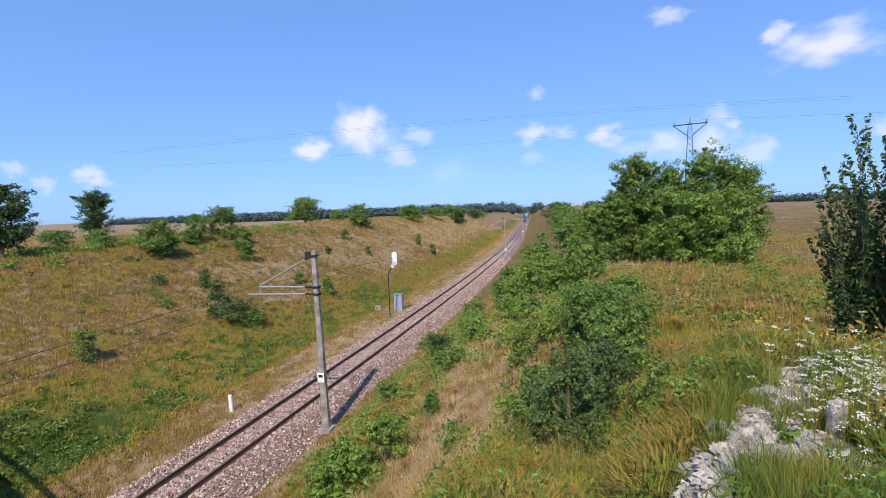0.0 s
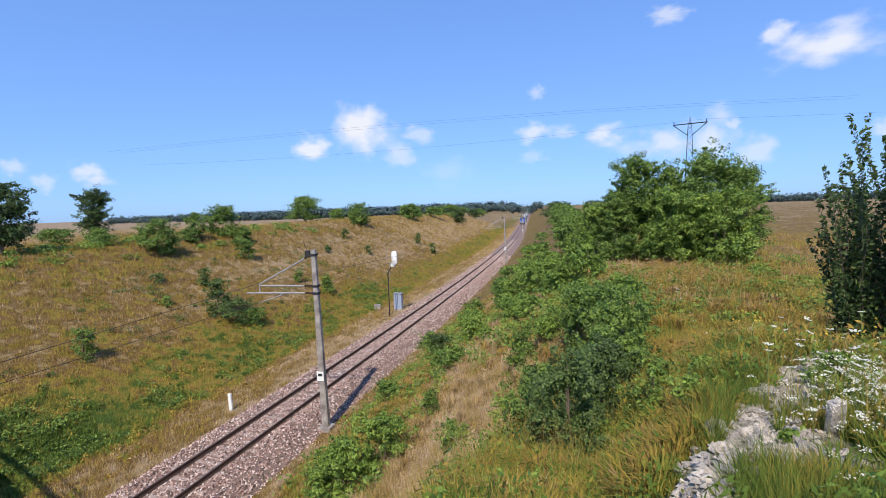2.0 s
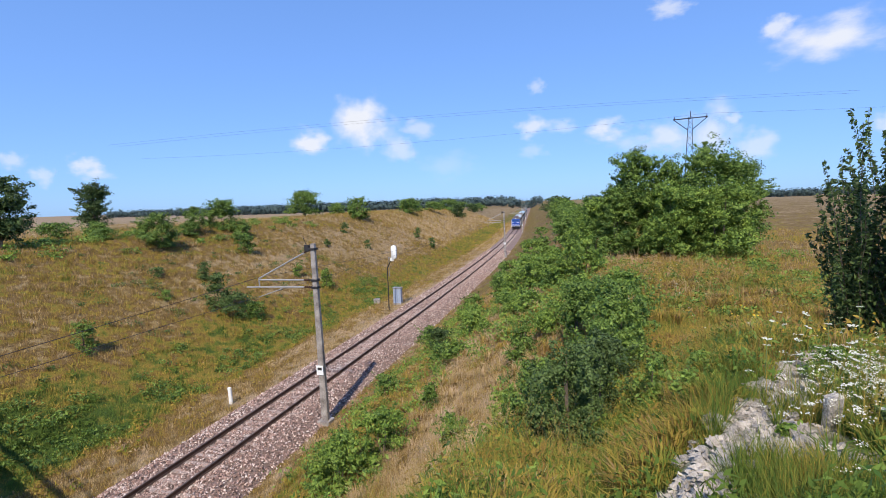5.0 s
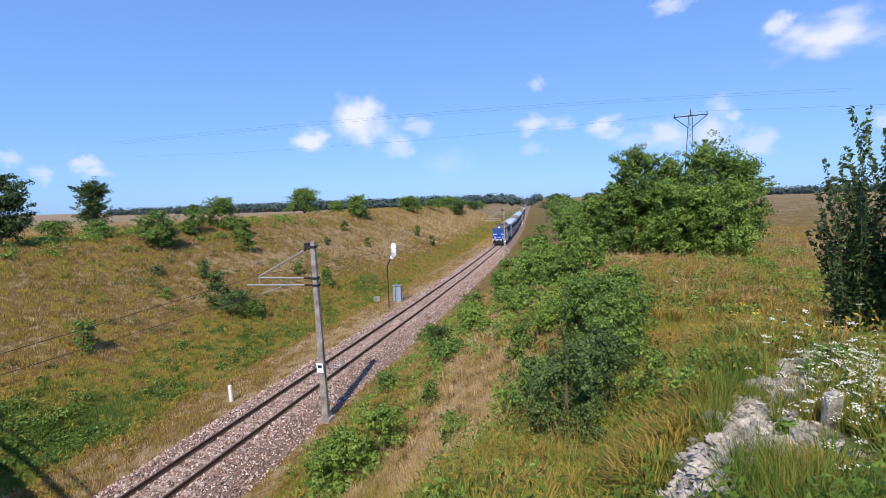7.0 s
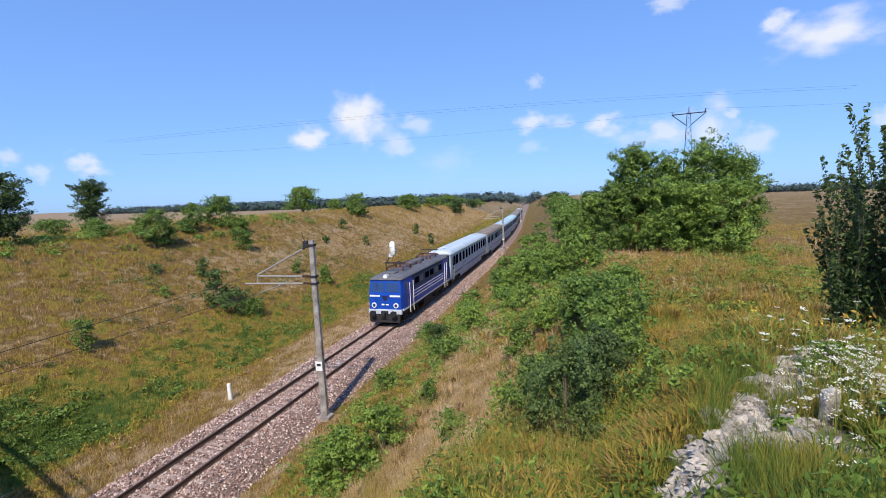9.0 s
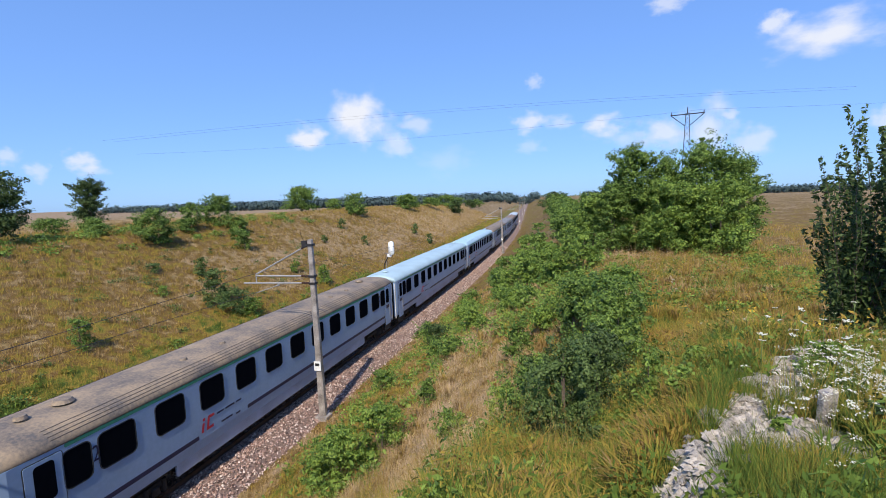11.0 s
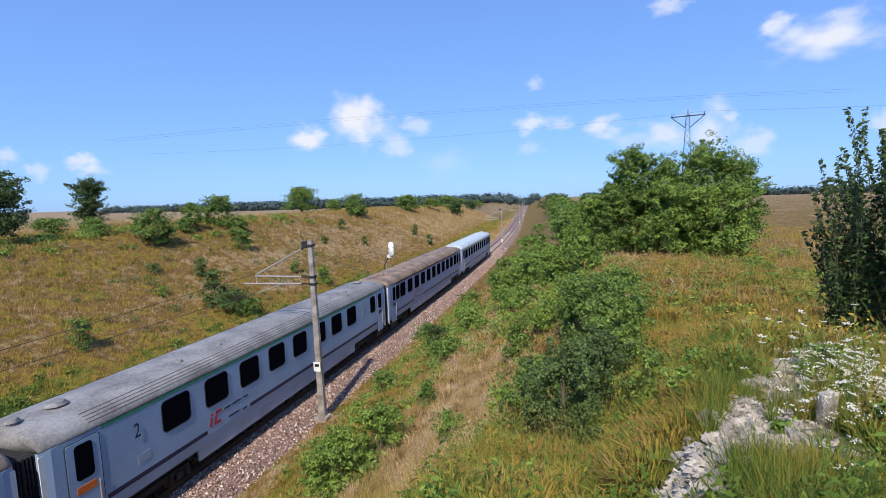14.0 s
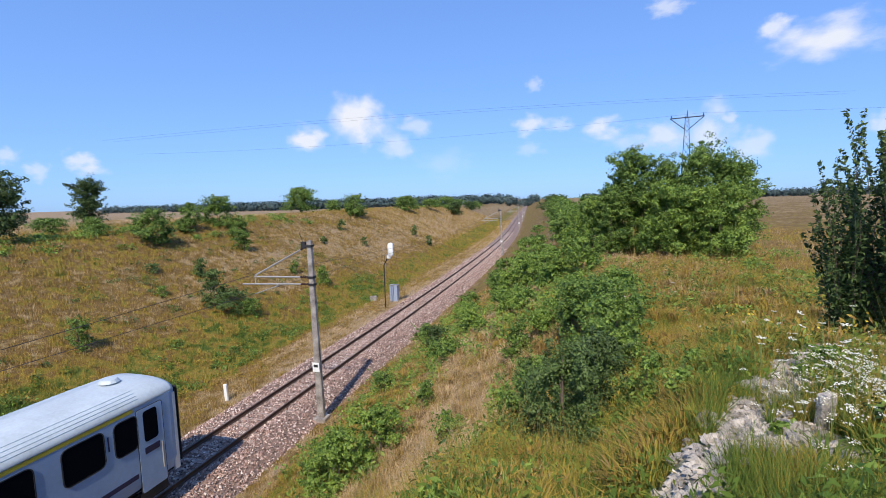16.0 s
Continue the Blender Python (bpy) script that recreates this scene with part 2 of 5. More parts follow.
def loft(bm, rings, closed=True, caps=True):
    """Skins rings of equal length."""
    vs = [[bm.verts.new(p) for p in ring] for ring in rings]
    n = len(vs[0])
    for a, b in zip(vs, vs[1:]):
        for i in range(n if closed else n - 1):
            j = (i + 1) % n
            bm.faces.new((a[i], a[j], b[j], b[i]))
    if caps and closed:
        bm.faces.new(vs[0][::-1]), bm.faces.new(vs[-1])
    bmesh.ops.recalc_face_normals(bm, faces=bm.faces)


def line_point(d, y, z):
    return (track_x(y) + d, y, track_z(y) + z)


# ---- land ----
PATCHES = (
    # side, along, half width, half length, greener (+) or drier (-)
    (10.8, 12.5, 1.7, 4.2, -0.40), (12.9, 9.0, 0.9, 2.4, -0.38), (13.3, 6.2, 0.6, 2.2, -0.5), (10.2, 20.5, 0.8, 4.0, -0.36), (12.4, 24.5, 0.7, 3.0, -0.36), (16.4, 23.0, 1.2, 3.0, -0.3),
    (7.6, 11.0, 1.6, 2.4, 0.2), (15.0, 4.4, 0.9, 2.0, 0.28), (17.6, 11.0, 1.6, 2.5, 0.1), (20.5, 15.5, 2.4, 2.4, 0.2), (18.2, 17.0, 1.4, 3.0, -0.2),
    (-13.5, 22.0, 1.6, 3.5, -0.12), (-9.6, 15.5, 1.8, 3.5, 0.26), (-8.0, 30.0, 1.4, 6.0, 0.14), (-7.5, 52.0, 1.5, 8.0, 0.16), (-24.0, 22.0, 3.0, 5.0, 0.1),
)


def lush_at(d, y):
    v = sum(g * math.exp(-((d - a) / w) ** 2 - ((y - b) / k) ** 2) for a, b, w, k, g in PATCHES if abs(d - a) < 3 * w and abs(y - b) < 3 * k)
    if d < 0:
        v += ramp(d, ((-300, 0.16), (-60, 0.25), (-34, 0.6), (-30, 0.52), (-22, 0.35), (-15, 0.38), (-11, 0.7), (-8, 0.7), (-6.6, 0.52), (-5.8, 0.1), (-5.0, 0.3), (-3.9, 0.2), (-3, 0.1)))
        v += ramp(y, ((14, 0.14), (30, 0.0))) if d > -13 else 0.0
        return v + (ramp(y, ((20, 0.07), (44, -0.02), (70, -0.14), (130, -0.2))) if d < -12 else 0.0)
    v += ramp(d, ((3, 0.35), (5, 0.55), (8, 0.46), (12.8, 0.44), (14.5, 0.5), (17, 0.47), (30, 0.46), (60, 0.3), (300, 0.2)))
    return v + (ramp(y, ((4, 0.3), (7, 0.14), (14, 0.0))) if d > 13 else 0.0)


def steps(pairs):
    out = []
    for (a, b, s) in pairs:
        out += list(np.arange(a, b, s))
    return out


def build_ground():
    ys = steps(((-400, -40, 30), (-40, 0, 2), (0, 8, 0.16), (8, 60, 0.7), (60, 200, 2.5), (200, 600, 12), (600, 4600, 250)))
    ds = steps(((-3500, -400, 300), (-400, -60, 20), (-60, -36, 2), (-36, -6, 0.8), (-6, 6, 0.5), (6, 14, 0.6), (14, 18, 0.16), (18, 24, 0.6), (24, 60, 3), (60, 400, 20), (400, 3800, 300)))
    co, lush, chalk = [], [], []
    for y in ys:
        for d in ds:
            h = soil(d, y)
            co.append((track_x(y) + d, y, h)), lush.append(lush_at(d, y)), chalk.append(bare(d, y))
    w = len(ds)
    faces = [(j * w + i, j * w + i + 1, (j + 1) * w + i + 1, (j + 1) * w + i) for j in range(len(ys) - 1) for i in range(w - 1)]
    me = bpy.data.meshes.new("ground")
    me.from_pydata(co, [], faces)
    me.attributes.new("lush", "FLOAT", "POINT").data.foreach_set("value", np.array(lush, dtype=np.float32))
    me.attributes.new("chalk", "FLOAT", "POINT").data.foreach_set("value", np.array(chalk, dtype=np.float32))
    me.polygons.foreach_set("use_smooth", [True] * len(me.polygons))
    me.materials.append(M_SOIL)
    tagged(new("ground", me), "railway cutting of dry summer meadow on both banks", "ground", kind="structure")


build_ground()


def build_track():
    bed = bmesh.new()
    ys = steps(((-300, 0, 10), (0, 200, 3), (200, 900, 12)))
    loft(bed, [[line_point(d, y, z) for d, z in ((-2.75, -0.72), (-1.8, -0.26), (-0.8, -0.22), (0.8, -0.22), (1.9, -0.26), (2.85, -0.72), (0, -0.95))] for y in ys])
    bed_ob = tagged(part("track_bed", bed, M_BALLAST_BED), "pinkish grey crushed stone ballast bed", "track bed", kind="structure")
    prof = ((-0.075, -0.172), (0.075, -0.172), (0.07, -0.155), (0.012, -0.13), (0.012, -0.045), (0.036, -0.03), (0.036, -0.004), (0.03, 0), (-0.03, 0), (-0.036, -0.004), (-0.036, -0.03), (-0.012, -0.045), (-0.012, -0.13), (-0.07, -0.155))
    for side in (-1, 1):
        bm = bmesh.new()
        loft(bm, [[line_point(side * 0.7535 + a, y, z) for a, z in prof] for y in ys])
        rail = tagged(part("rail", bm, M_RAIL), "rusty steel rail with a worn running face", "rail", "rails of the line", "structure")
        bm = bmesh.new()
        loft(bm, [[line_point(side * 0.7535 + a, y, z) for a, z in ((-0.028, 0.0), (0.028, 0.0), (0.028, 0.003), (-0.028, 0.003))] for y in ys])
        part("rail_head", bm, M_RAILHEAD, rail, "polished running face")
    me = None
    for k in range(235):
        y = 4.0 + 0.6 * k
        if me is None:
            bm = bmesh.new()
            loft(bm, [[(x, a, z) for a, z in ((-0.14, -0.4), (0.14, -0.4), (0.11, 0), (-0.11, 0))] for x in (-1.28, 1.28)])
            me = bpy.data.meshes.new("sleeper")
            bm.to_mesh(me)
            bm.free()
            me.materials.append(M_SLEEPER)
        put("sleeper", me, bed_ob, "", pose(track_x(y), y, track_z(y) - 0.2, 0, 0, track_turn(y)))
    # loose stones over the bed and its shoulders
    rng = np.random.default_rng(21)
    n = 66000
    y = 3.0 + 95.0 * rng.random(n) ** 1.7
    d = rng.uniform(-2.65, 2.95, n)
    d = np.where(np.abs(np.abs(d) - 0.7535) < 0.11, d * 1.3, d)
    a = np.abs(d)
    z = np.where(a < 1.85, -0.205, -0.205 - (a - 1.85) * 0.47) + rng.normal(size=n) * 0.018
    s = rng.uniform(0.027, 0.056, n) * (1 + y * 0.006)
    o = np.stack([d + np.array([track_x(v) for v in y]), y, z + np.array([track_z(v) for v in y])], 1)
    ax, j = np.eye(3), {}
    for u in range(3):
        for sg in (1, -1):
            j[(u, sg)] = o + (ax[u] * sg)[None] * (s * rng.uniform(0.6, 1.3, n))[:, None] + rng.normal(size=(n, 3)) * (s * 0.25)[:, None]
    me = bpy.data.meshes.new("ballast_stones")
    pts = np.stack([j[(0, 1)], j[(0, -1)], j[(1, 1)], j[(1, -1)], j[(2, 1)]], 1).reshape(-1, 3).astype(np.float32)
    loc = np.array(((0, 2, 4), (2, 1, 4), (1, 3, 4), (3, 0, 4)))
    idx = (np.arange(n)[:, None, None] * 5 + loc[None]).reshape(-1).astype(np.int32)
    me.vertices.add(len(pts)), me.loops.add(len(idx)), me.polygons.add(len(idx) // 3)
    me.vertices.foreach_set("co", pts.ravel()), me.loops.foreach_set("vertex_index", idx)
    me.polygons.foreach_set("loop_start", np.arange(len(idx) // 3, dtype=np.int32) * 3)
    me.update(calc_edges=True)
    me.materials.append(M_CRUSHED)
    tagged(new("ballast_stones", me), "loose pinkish and pale crushed stones of the ballast", "ballast", kind="stuff")


build_track()

# ---- plants ----
def leaf_quads(centres, normals, size, rng, long=1.5):
    """Diamond leaves at the centres, each turned at random about its normal."""
    n = len(centres)
    t = np.cross(normals, rng.normal(size=(n, 3)))
    t /= np.linalg.norm(t, axis=1)[:, None] + 1e-9
    b = np.cross(normals, t)
    s = (size * rng.uniform(0.6, 1.35, n))[:, None]
    fold = normals * s * 0.18
    return np.stack([centres - t * s * long * 0.5, centres + b * s * 0.42 + fold, centres + t * s * long * 0.5, centres - b * s * 0.42 + fold], 1)


def crown(rng, w, h, n, leaf, lumps=14, low=0.0, spiky=0.0, shape=1.0):
    """Leaves in sprays over boughs of uneven size, w wide and h high, from z = low * h up; shape > 1 narrows the top."""
    zz = rng.uniform(0.06, 0.88, lumps)
    t = rng.uniform(0, 2 * math.pi, lumps)
    wide = np.sqrt(np.clip(1 - (zz / 0.97) ** 2.4, 0.06, 1)) * (0.76 + 0.24 * np.minimum(1, zz / 0.35)) * (1 - 0.35 * (shape - 1) * zz)
    rr = np.sqrt(rng.uniform(0.1, 1.0, lumps)) * wide * w * 0.40
    cen = np.stack([np.cos(t) * rr, np.sin(t) * rr, h * (low + zz * (1 - low))], 1)
    rad = np.stack([w * rng.uniform(0.10, 0.22, lumps)] * 2 + [h * (1 - low) * rng.uniform(0.07, 0.16, lumps)], 1)
    cen[0] = (0.04 * w, 0, h * (0.86 + 0.02 * low))
    # sprays stand out from each bough, with gaps of shade between them
    sprays = lumps * 9
    k = np.arange(sprays) % lumps
    u = rng.normal(size=(sprays, 3)) + np.array((0, 0, 0.25))
    u /= np.linalg.norm(u, axis=1)[:, None]
    tip = cen[k] + u * rad[k] * rng.uniform(0.6, 1.35, (sprays, 1))
    size = rad[k].mean(1) * rng.uniform(0.25, 0.62, sprays)
    q = rng.integers(0, sprays, n)
    v = rng.normal(size=(n, 3))
    v /= np.linalg.norm(v, axis=1)[:, None]
    r = rng.random(n) ** 0.45
    p = tip[q] + v * (size[q] * r)[:, None] * np.array((1.1, 1.1, 0.75))
    inner = rng.random(n) < 0.3
    p[inner] = (cen[k[q]] + v * rad[k[q]] * (0.7 * r)[:, None])[inner]
    if spiky:
        # upright shoots that stand out of the crown
        m, shoots = n // 9, 30
        t, rr = rng.uniform(0, 2 * math.pi, shoots), np.sqrt(rng.random(shoots)) * w * 0.44
        foot = np.stack([np.cos(t) * rr * 0.8, np.sin(t) * rr * 0.8, h * rng.uniform(0.4, 0.85, shoots)], 1)
        end = foot + np.stack([np.cos(t) * rr * 0.45, np.sin(t) * rr * 0.45, spiky * rng.uniform(0.3, 1.0, shoots)], 1)
        g, f = rng.integers(0, shoots, m), rng.random((m, 1))
        p[:m] = foot[g] * (1 - f) + end[g] * f + rng.normal(size=(m, 3)) * leaf * 0.7
    p[:, 2] = np.abs(p[:, 2])
    nor = v * 0.55 + u[q] * 0.5 + rng.normal(size=(n, 3)) * 0.4 + np.array((0, 0, 0.35))
    nor /= np.linalg.norm(nor, axis=1)[:, None]
    return leaf_quads(p, nor, leaf, rng), cen


PLANTS = np.random.default_rng(11)


def shrub(name, d, y, w, h, tone, leaf, density=1.0, label="", category="shrub", group="", spiky=None, lumps=19, trunk=None, shape=1.0):
    """A bush or tree of its own: an Empty at its foot, stems or a trunk with limbs, and a crown of leaves."""
    spiky = 0.2 * h if spiky is None else spiky
    z = soil(d, y) - 0.05
    foot = tagged(new(name), label, category, group)
    foot.matrix_basis = pose(track_x(y) + d, y, z, 0, 0, float(PLANTS.uniform(0, 360)))
    leaf *= 0.84
    n = int(min(28000, max(500, density * 4.6 * w * h / leaf ** 2)))
    q, cen = crown(PLANTS, w, h, n, leaf, lumps, 0.0 if trunk is None else 0.08, spiky, shape)
    put("crown", raw_mesh("crown", q, 4, LEAF[tone]), foot)
    r = 0.010 * h + 0.006 if trunk is None else trunk
    if trunk is None:
        for c in cen[:3]:
            bm = bmesh.new()
            mid = (c[0] * 0.6, c[1] * 0.6, c[2] * 0.6)
            tube(bm, (c[0] * 0.15, c[1] * 0.15, -0.1), mid, r, r * 0.6, 5)
            tube(bm, mid, c, r * 0.6, r * 0.25, 5)
            part("stem", bm, M_BARK, foot)
    else:
        bm = bmesh.new()
        tube(bm, (0, 0, -0.1), (0.02 * h, 0.01 * h, h * 0.4), r, r * 0.7, 7)
        tube(bm, (0.02 * h, 0.01 * h, h * 0.4), (0, 0, h * 0.8), r * 0.7, r * 0.2, 7)
        part("trunk", bm, M_BARK, foot)
        for c in cen[:8]:
            bm = bmesh.new()
            tube(bm, (0.01 * h, 0, min(c[2] * 0.6, h * 0.6)), c, r * 0.35, r * 0.1, 5)
            part("limb", bm, M_BARK, foot)
    return foot


def willow(d, y, w, h):
    """A sapling of many upright shoots that fan out from the stool, with narrow leaves along each."""
    rng = PLANTS
    foot = tagged(new("sapling"), "dark leafy willow sapling with upright shoots", "sapling", "willow saplings")
    foot.matrix_basis = pose(track_x(y) + d, y, soil(d, y) - 0.05)
    cs, ns = [], []
    for k in range(34):
        a, out, top = rng.uniform(0, 6.28), w * 0.5 * math.sqrt(rng.random()), h * rng.uniform(0.4, 1.0)
        way = np.array((math.cos(a), math.sin(a), 0.0))
        f = np.linspace(0, 1, 7)[:, None]
        line = way * 0.08 + way * out * (0.6 * f + 0.4 * f ** 2) + np.array((0, 0, top)) * f + rng.normal(size=(7, 3)) * 0.014
        bm = bmesh.new()
        loft(bm, [[(x + 0.011 * (1 - i / 7) * math.cos(q), yy + 0.011 * (1 - i / 7) * math.sin(q), z) for q in (0, 2.1, 4.2)] for i, (x, yy, z) in enumerate(line)])
        part("shoot", bm, M_BARK, foot)
        m = int(360 * top / h)
        g = rng.random(m) ** 1.15 * 5.6 + 0.38
        i = np.minimum(g.astype(int), 5)
        on = line[i] + (line[i + 1] - line[i]) * (g - i)[:, None]
        side = rng.normal(size=(m, 3))
        side[:, 2] = np.abs(side[:, 2]) * 0.6
        side /= np.linalg.norm(side, axis=1)[:, None]
        reach = 0.025 + 0.3 * (np.clip(1 - g / 5.0, 0, 1) ** 1.3)[:, None] * rng.random((m, 1))
        cs.append(on + side * reach), ns.append(np.cross(side, rng.normal(size=(m, 3))) + rng.normal(size=(m, 3)) * 0.4)
    c, nn = np.concatenate(cs), np.concatenate(ns)
    c[:, 2] = np.maximum(c[:, 2], 0.05)
    nn /= np.linalg.norm(nn, axis=1)[:, None]
    put("crown", raw_mesh("crown", leaf_quads(c, nn, 0.034, rng, 2.0), 4, LEAF["dark"]), foot)


def plants_of_the_banks():
    left = "bushes along the crest of the far bank"
    t = "round-crowned young tree on the meadow crest"
    b = "low green bush on the meadow crest"
    for d, y, w, h, tone, leaf, tr in ((-33, 27.9, 5.4, 6.4, "dark", 0.17, 0.14), (-54, 52.5, 5.4, 7.3, "dark", 0.19, 0.15), (-40.2, 88, 7.8, 5.8, "mid", 0.26, 0.14)):
        shrub("tree", d, y, w, h, tone, leaf, 1.7, t, "tree", spiky=0.08 * h, trunk=tr, shape=1.5, lumps=40)
    for d, y, w, h, tone, leaf in ((-40.5, 37.4, 3.8, 1.9, "mid", 0.15), (-38, 40, 3, 1.6, "mid", 0.15), (-31.5, 35.8, 3, 1.3, "mid", 0.14), (-34.5, 37.5, 2.6, 1.6, "mid", 0.14), (-27.4, 38.2, 4.5, 3.7, "mid", 0.14),
                                   (-30, 46, 2.8, 3.1, "mid", 0.15), (-29.3, 44.5, 2.6, 1.7, "mid", 0.14), (-30, 51, 4.9, 4.0, "mid", 0.15), (-27.5, 51.5, 2.4, 2.2, "mid", 0.14), (-22.9, 46.5, 1.9, 2.6, "mid", 0.13),
                                   (-25.5, 48.5, 1.8, 1.8, "mid", 0.13), (-37.8, 98, 4.6, 3.0, "mid", 0.28), (-28.5, 89.6, 5.3, 4.8, "mid", 0.22), (-31, 93, 3, 2.6, "mid", 0.22),
                                   (-36, 106, 2.5, 3.4, "mid", 0.28), (-29.2, 128.5, 8.0, 4.4, "mid", 0.32), (-31, 140, 6, 3.4, "mid", 0.32), (-28.5, 159, 8, 4.0, "mid", 0.35), (-21.9, 172, 6.4, 5.5, "dark", 0.36),
                                   (-29, 190, 9, 5, "mid", 0.42), (-28, 215, 9, 4.6, "mid", 0.45), (-25, 240, 8, 4.6, "dark", 0.45), (-25, 268, 10, 5, "mid", 0.5)):
        shrub("bush", d, y, w, h, tone, leaf, 1.5, b, "bush", left, lumps=24)
    s = "small wild shrub on the grassy slope"
    for d, y, w, h, tone, leaf in ((-19.7, 36.2, 1.6, 1.9, "grey", 0.12), (-13.4, 32.5, 3.4, 2.3, "grey", 0.12), (-15.0, 32.4, 2.2, 3.3, "grey", 0.12), (-12.2, 33.4, 2.2, 1.6, "mid", 0.12), (-16.3, 46.6, 1.3, 1.7, "mid", 0.13),
                                   (-12.5, 46.3, 1.7, 2.5, "bright", 0.13), (-13.4, 47.6, 1.2, 1.4, "bright", 0.13), (-14.6, 20.7, 1.5, 2.1, "mid", 0.09), (-24, 74, 1.6, 2.0, "grey", 0.18), (-18, 70, 1.2, 1.6, "grey", 0.18),
                                   (-17, 95, 1.5, 2.4, "grey", 0.22), (-13, 92, 1.4, 2.2, "grey", 0.22), (-21, 62, 1.1, 1.2, "grey", 0.15), (-18, 30, 1.3, 0.9, "bright", 0.085), (-22, 33, 1.6, 0.9, "grey", 0.1)):
        shrub("shrub", d, y, w, h, tone, leaf, 1.0, s, "shrub", "wild shrubs on the far slope")
    # the near bank
    big = "tall dense green thicket on the bank's crest"
    for d, y, w, h, tone, leaf in ((17.4, 25.4, 3.2, 5.5, "mid", 0.09), (18.9, 25.4, 3.4, 4.9, "mid", 0.09), (20.4, 25.4, 3.8, 5.7, "mid", 0.09), (22.0, 25.8, 3.2, 4.9, "mid", 0.09), (18.7, 23.6, 3.0, 3.6, "bright", 0.085),
                                   (20.9, 23.8, 3.2, 3.7, "bright", 0.085), (16.4, 24.6, 2.6, 3.5, "mid", 0.085), (15.5, 25.5, 2.6, 3.2, "bright", 0.085), (15.0, 29, 2.8, 3.0, "bright", 0.12),
                                   (14.6, 34, 3.0, 3.0, "mid", 0.14), (14.3, 41, 3.6, 3.4, "mid", 0.17), (14, 54, 4, 3.6, "mid", 0.22), (13.5, 72, 5, 4, "mid", 0.26), (13.4, 98, 6, 4.5, "mid", 0.32), (13.2, 136, 9, 5.5, "dark", 0.38)):
        shrub("thicket", d, y, w, h, tone, leaf, 1.75, big, "thicket", "thickets on the near crest", lumps=40, spiky=0.09 * h)
    s = "leafy young shrub on the cutting's slope"
    for d, y, w, h, tone, leaf in ((14.9, 21.1, 2.2, 2.7, "bright", 0.09), (13.9, 22.5, 2.2, 2.4, "bright", 0.09), (12.3, 26.4, 3.0, 2.5, "bright", 0.10), (13.2, 24.6, 2.4, 2.3, "bright", 0.085), (11.0, 28.5, 2.6, 2.2, "bright", 0.082), (12.8, 30, 2.8, 2.4, "bright", 0.12),
                                   (9.2, 34.0, 2.5, 2.4, "mid", 0.12), (10.6, 36.0, 2.6, 2.2, "bright", 0.13), (7.2, 33.1, 2.2, 2.0, "mid", 0.12), (12.0, 21.5, 2.1, 1.6, "bright", 0.085), (11.2, 23.0, 1.8, 1.6, "mid", 0.09),
                                   (6.4, 24.9, 2.3, 2.2, "mid", 0.10), (7.4, 23.4, 1.8, 1.8, "dark", 0.09), (9.6, 18.1, 1.4, 1.4, "mid", 0.075), (8.6, 19.6, 1.4, 1.4, "mid", 0.08), (10.5, 20.2, 1.0, 1.1, "bright", 0.08), (8.6, 26.5, 2.0, 1.8, "bright", 0.085),
                                   (6.3, 18.7, 1.5, 1.6, "mid", 0.08), (8.7, 10.0, 2.0, 1.6, "bright", 0.06), (9.6, 10.6, 1.7, 1.5, "bright", 0.06), (7.9, 10.9, 1.5, 1.2, "mid", 0.06), (10.3, 12.5, 0.6, 0.9, "mid", 0.05), (11.8, 9.4, 0.9, 0.7, "bright", 0.045),
                                   (13.0, 12.7, 1.0, 1.1, "mid", 0.055), (13.6, 13.4, 1.0, 1.0, "bright", 0.055), (15.1, 10.2, 1.5, 1.8, "mid", 0.055), (15.5, 11.4, 1.4, 1.5, "bright", 0.055), (14.5, 11.6, 1.0, 1.8, "mid", 0.05), (14.6, 13.2, 1.3, 1.5, "bright", 0.055),
                                   (14.35, 4.8, 0.95, 1.3, "grey", 0.028), (14.0, 5.6, 0.9, 1.1, "mid", 0.034), (14.75, 6.2, 0.9, 1.4, "dark", 0.03), (13.7, 9.3, 0.95, 1.0, "mid", 0.045), (13.3, 8.0, 0.8, 0.9, "bright", 0.04),
                                   (14.85, 7.9, 1.1, 1.5, "mid", 0.04), (15.2, 8.8, 1.3, 1.7, "mid", 0.045), (14.5, 7.0, 0.9, 1.3, "dark", 0.036),
                                   (8.2, 42, 2.6, 1.8, "mid", 0.16), (10, 46, 3, 2.2, "bright", 0.17), (7.2, 54, 3, 1.8, "mid", 0.2), (9.5, 62, 3.5, 2.2, "bright", 0.22), (11, 52, 3, 2.4, "mid", 0.2), (7.5, 78, 3, 2, "bright", 0.25), (9.5, 90, 4, 2.4, "mid", 0.28)):
        shrub("shrub", d, y, w * (0.86 if y > 16 else 1.0), h * (0.72 if y > 16 else 1.0), tone, leaf, 1.3, s, "shrub", "young shrubs on the near slope")
    s = "low leafy shrub among the dry grass of the slope"
    for d, y, w, h, tone, leaf in ((11.7, 21.2, 1.5, 1.0, "bright", 0.08), (13.3, 22.8, 1.6, 1.1, "bright", 0.085), (11.4, 32.2, 2.0, 1.3, "bright", 0.11), (10.5, 27.4, 1.4, 1.0, "bright", 0.09), (13.8, 14.1, 1.1, 1.0, "bright", 0.06),
                                   (9.3, 23.0, 1.6, 1.3, "bright", 0.09), (7.9, 28.0, 1.8, 1.4, "bright", 0.1), (9.9, 30.4, 2.0, 1.6, "mid", 0.11), (12.6, 18.6, 1.3, 1.1, "bright", 0.075)):
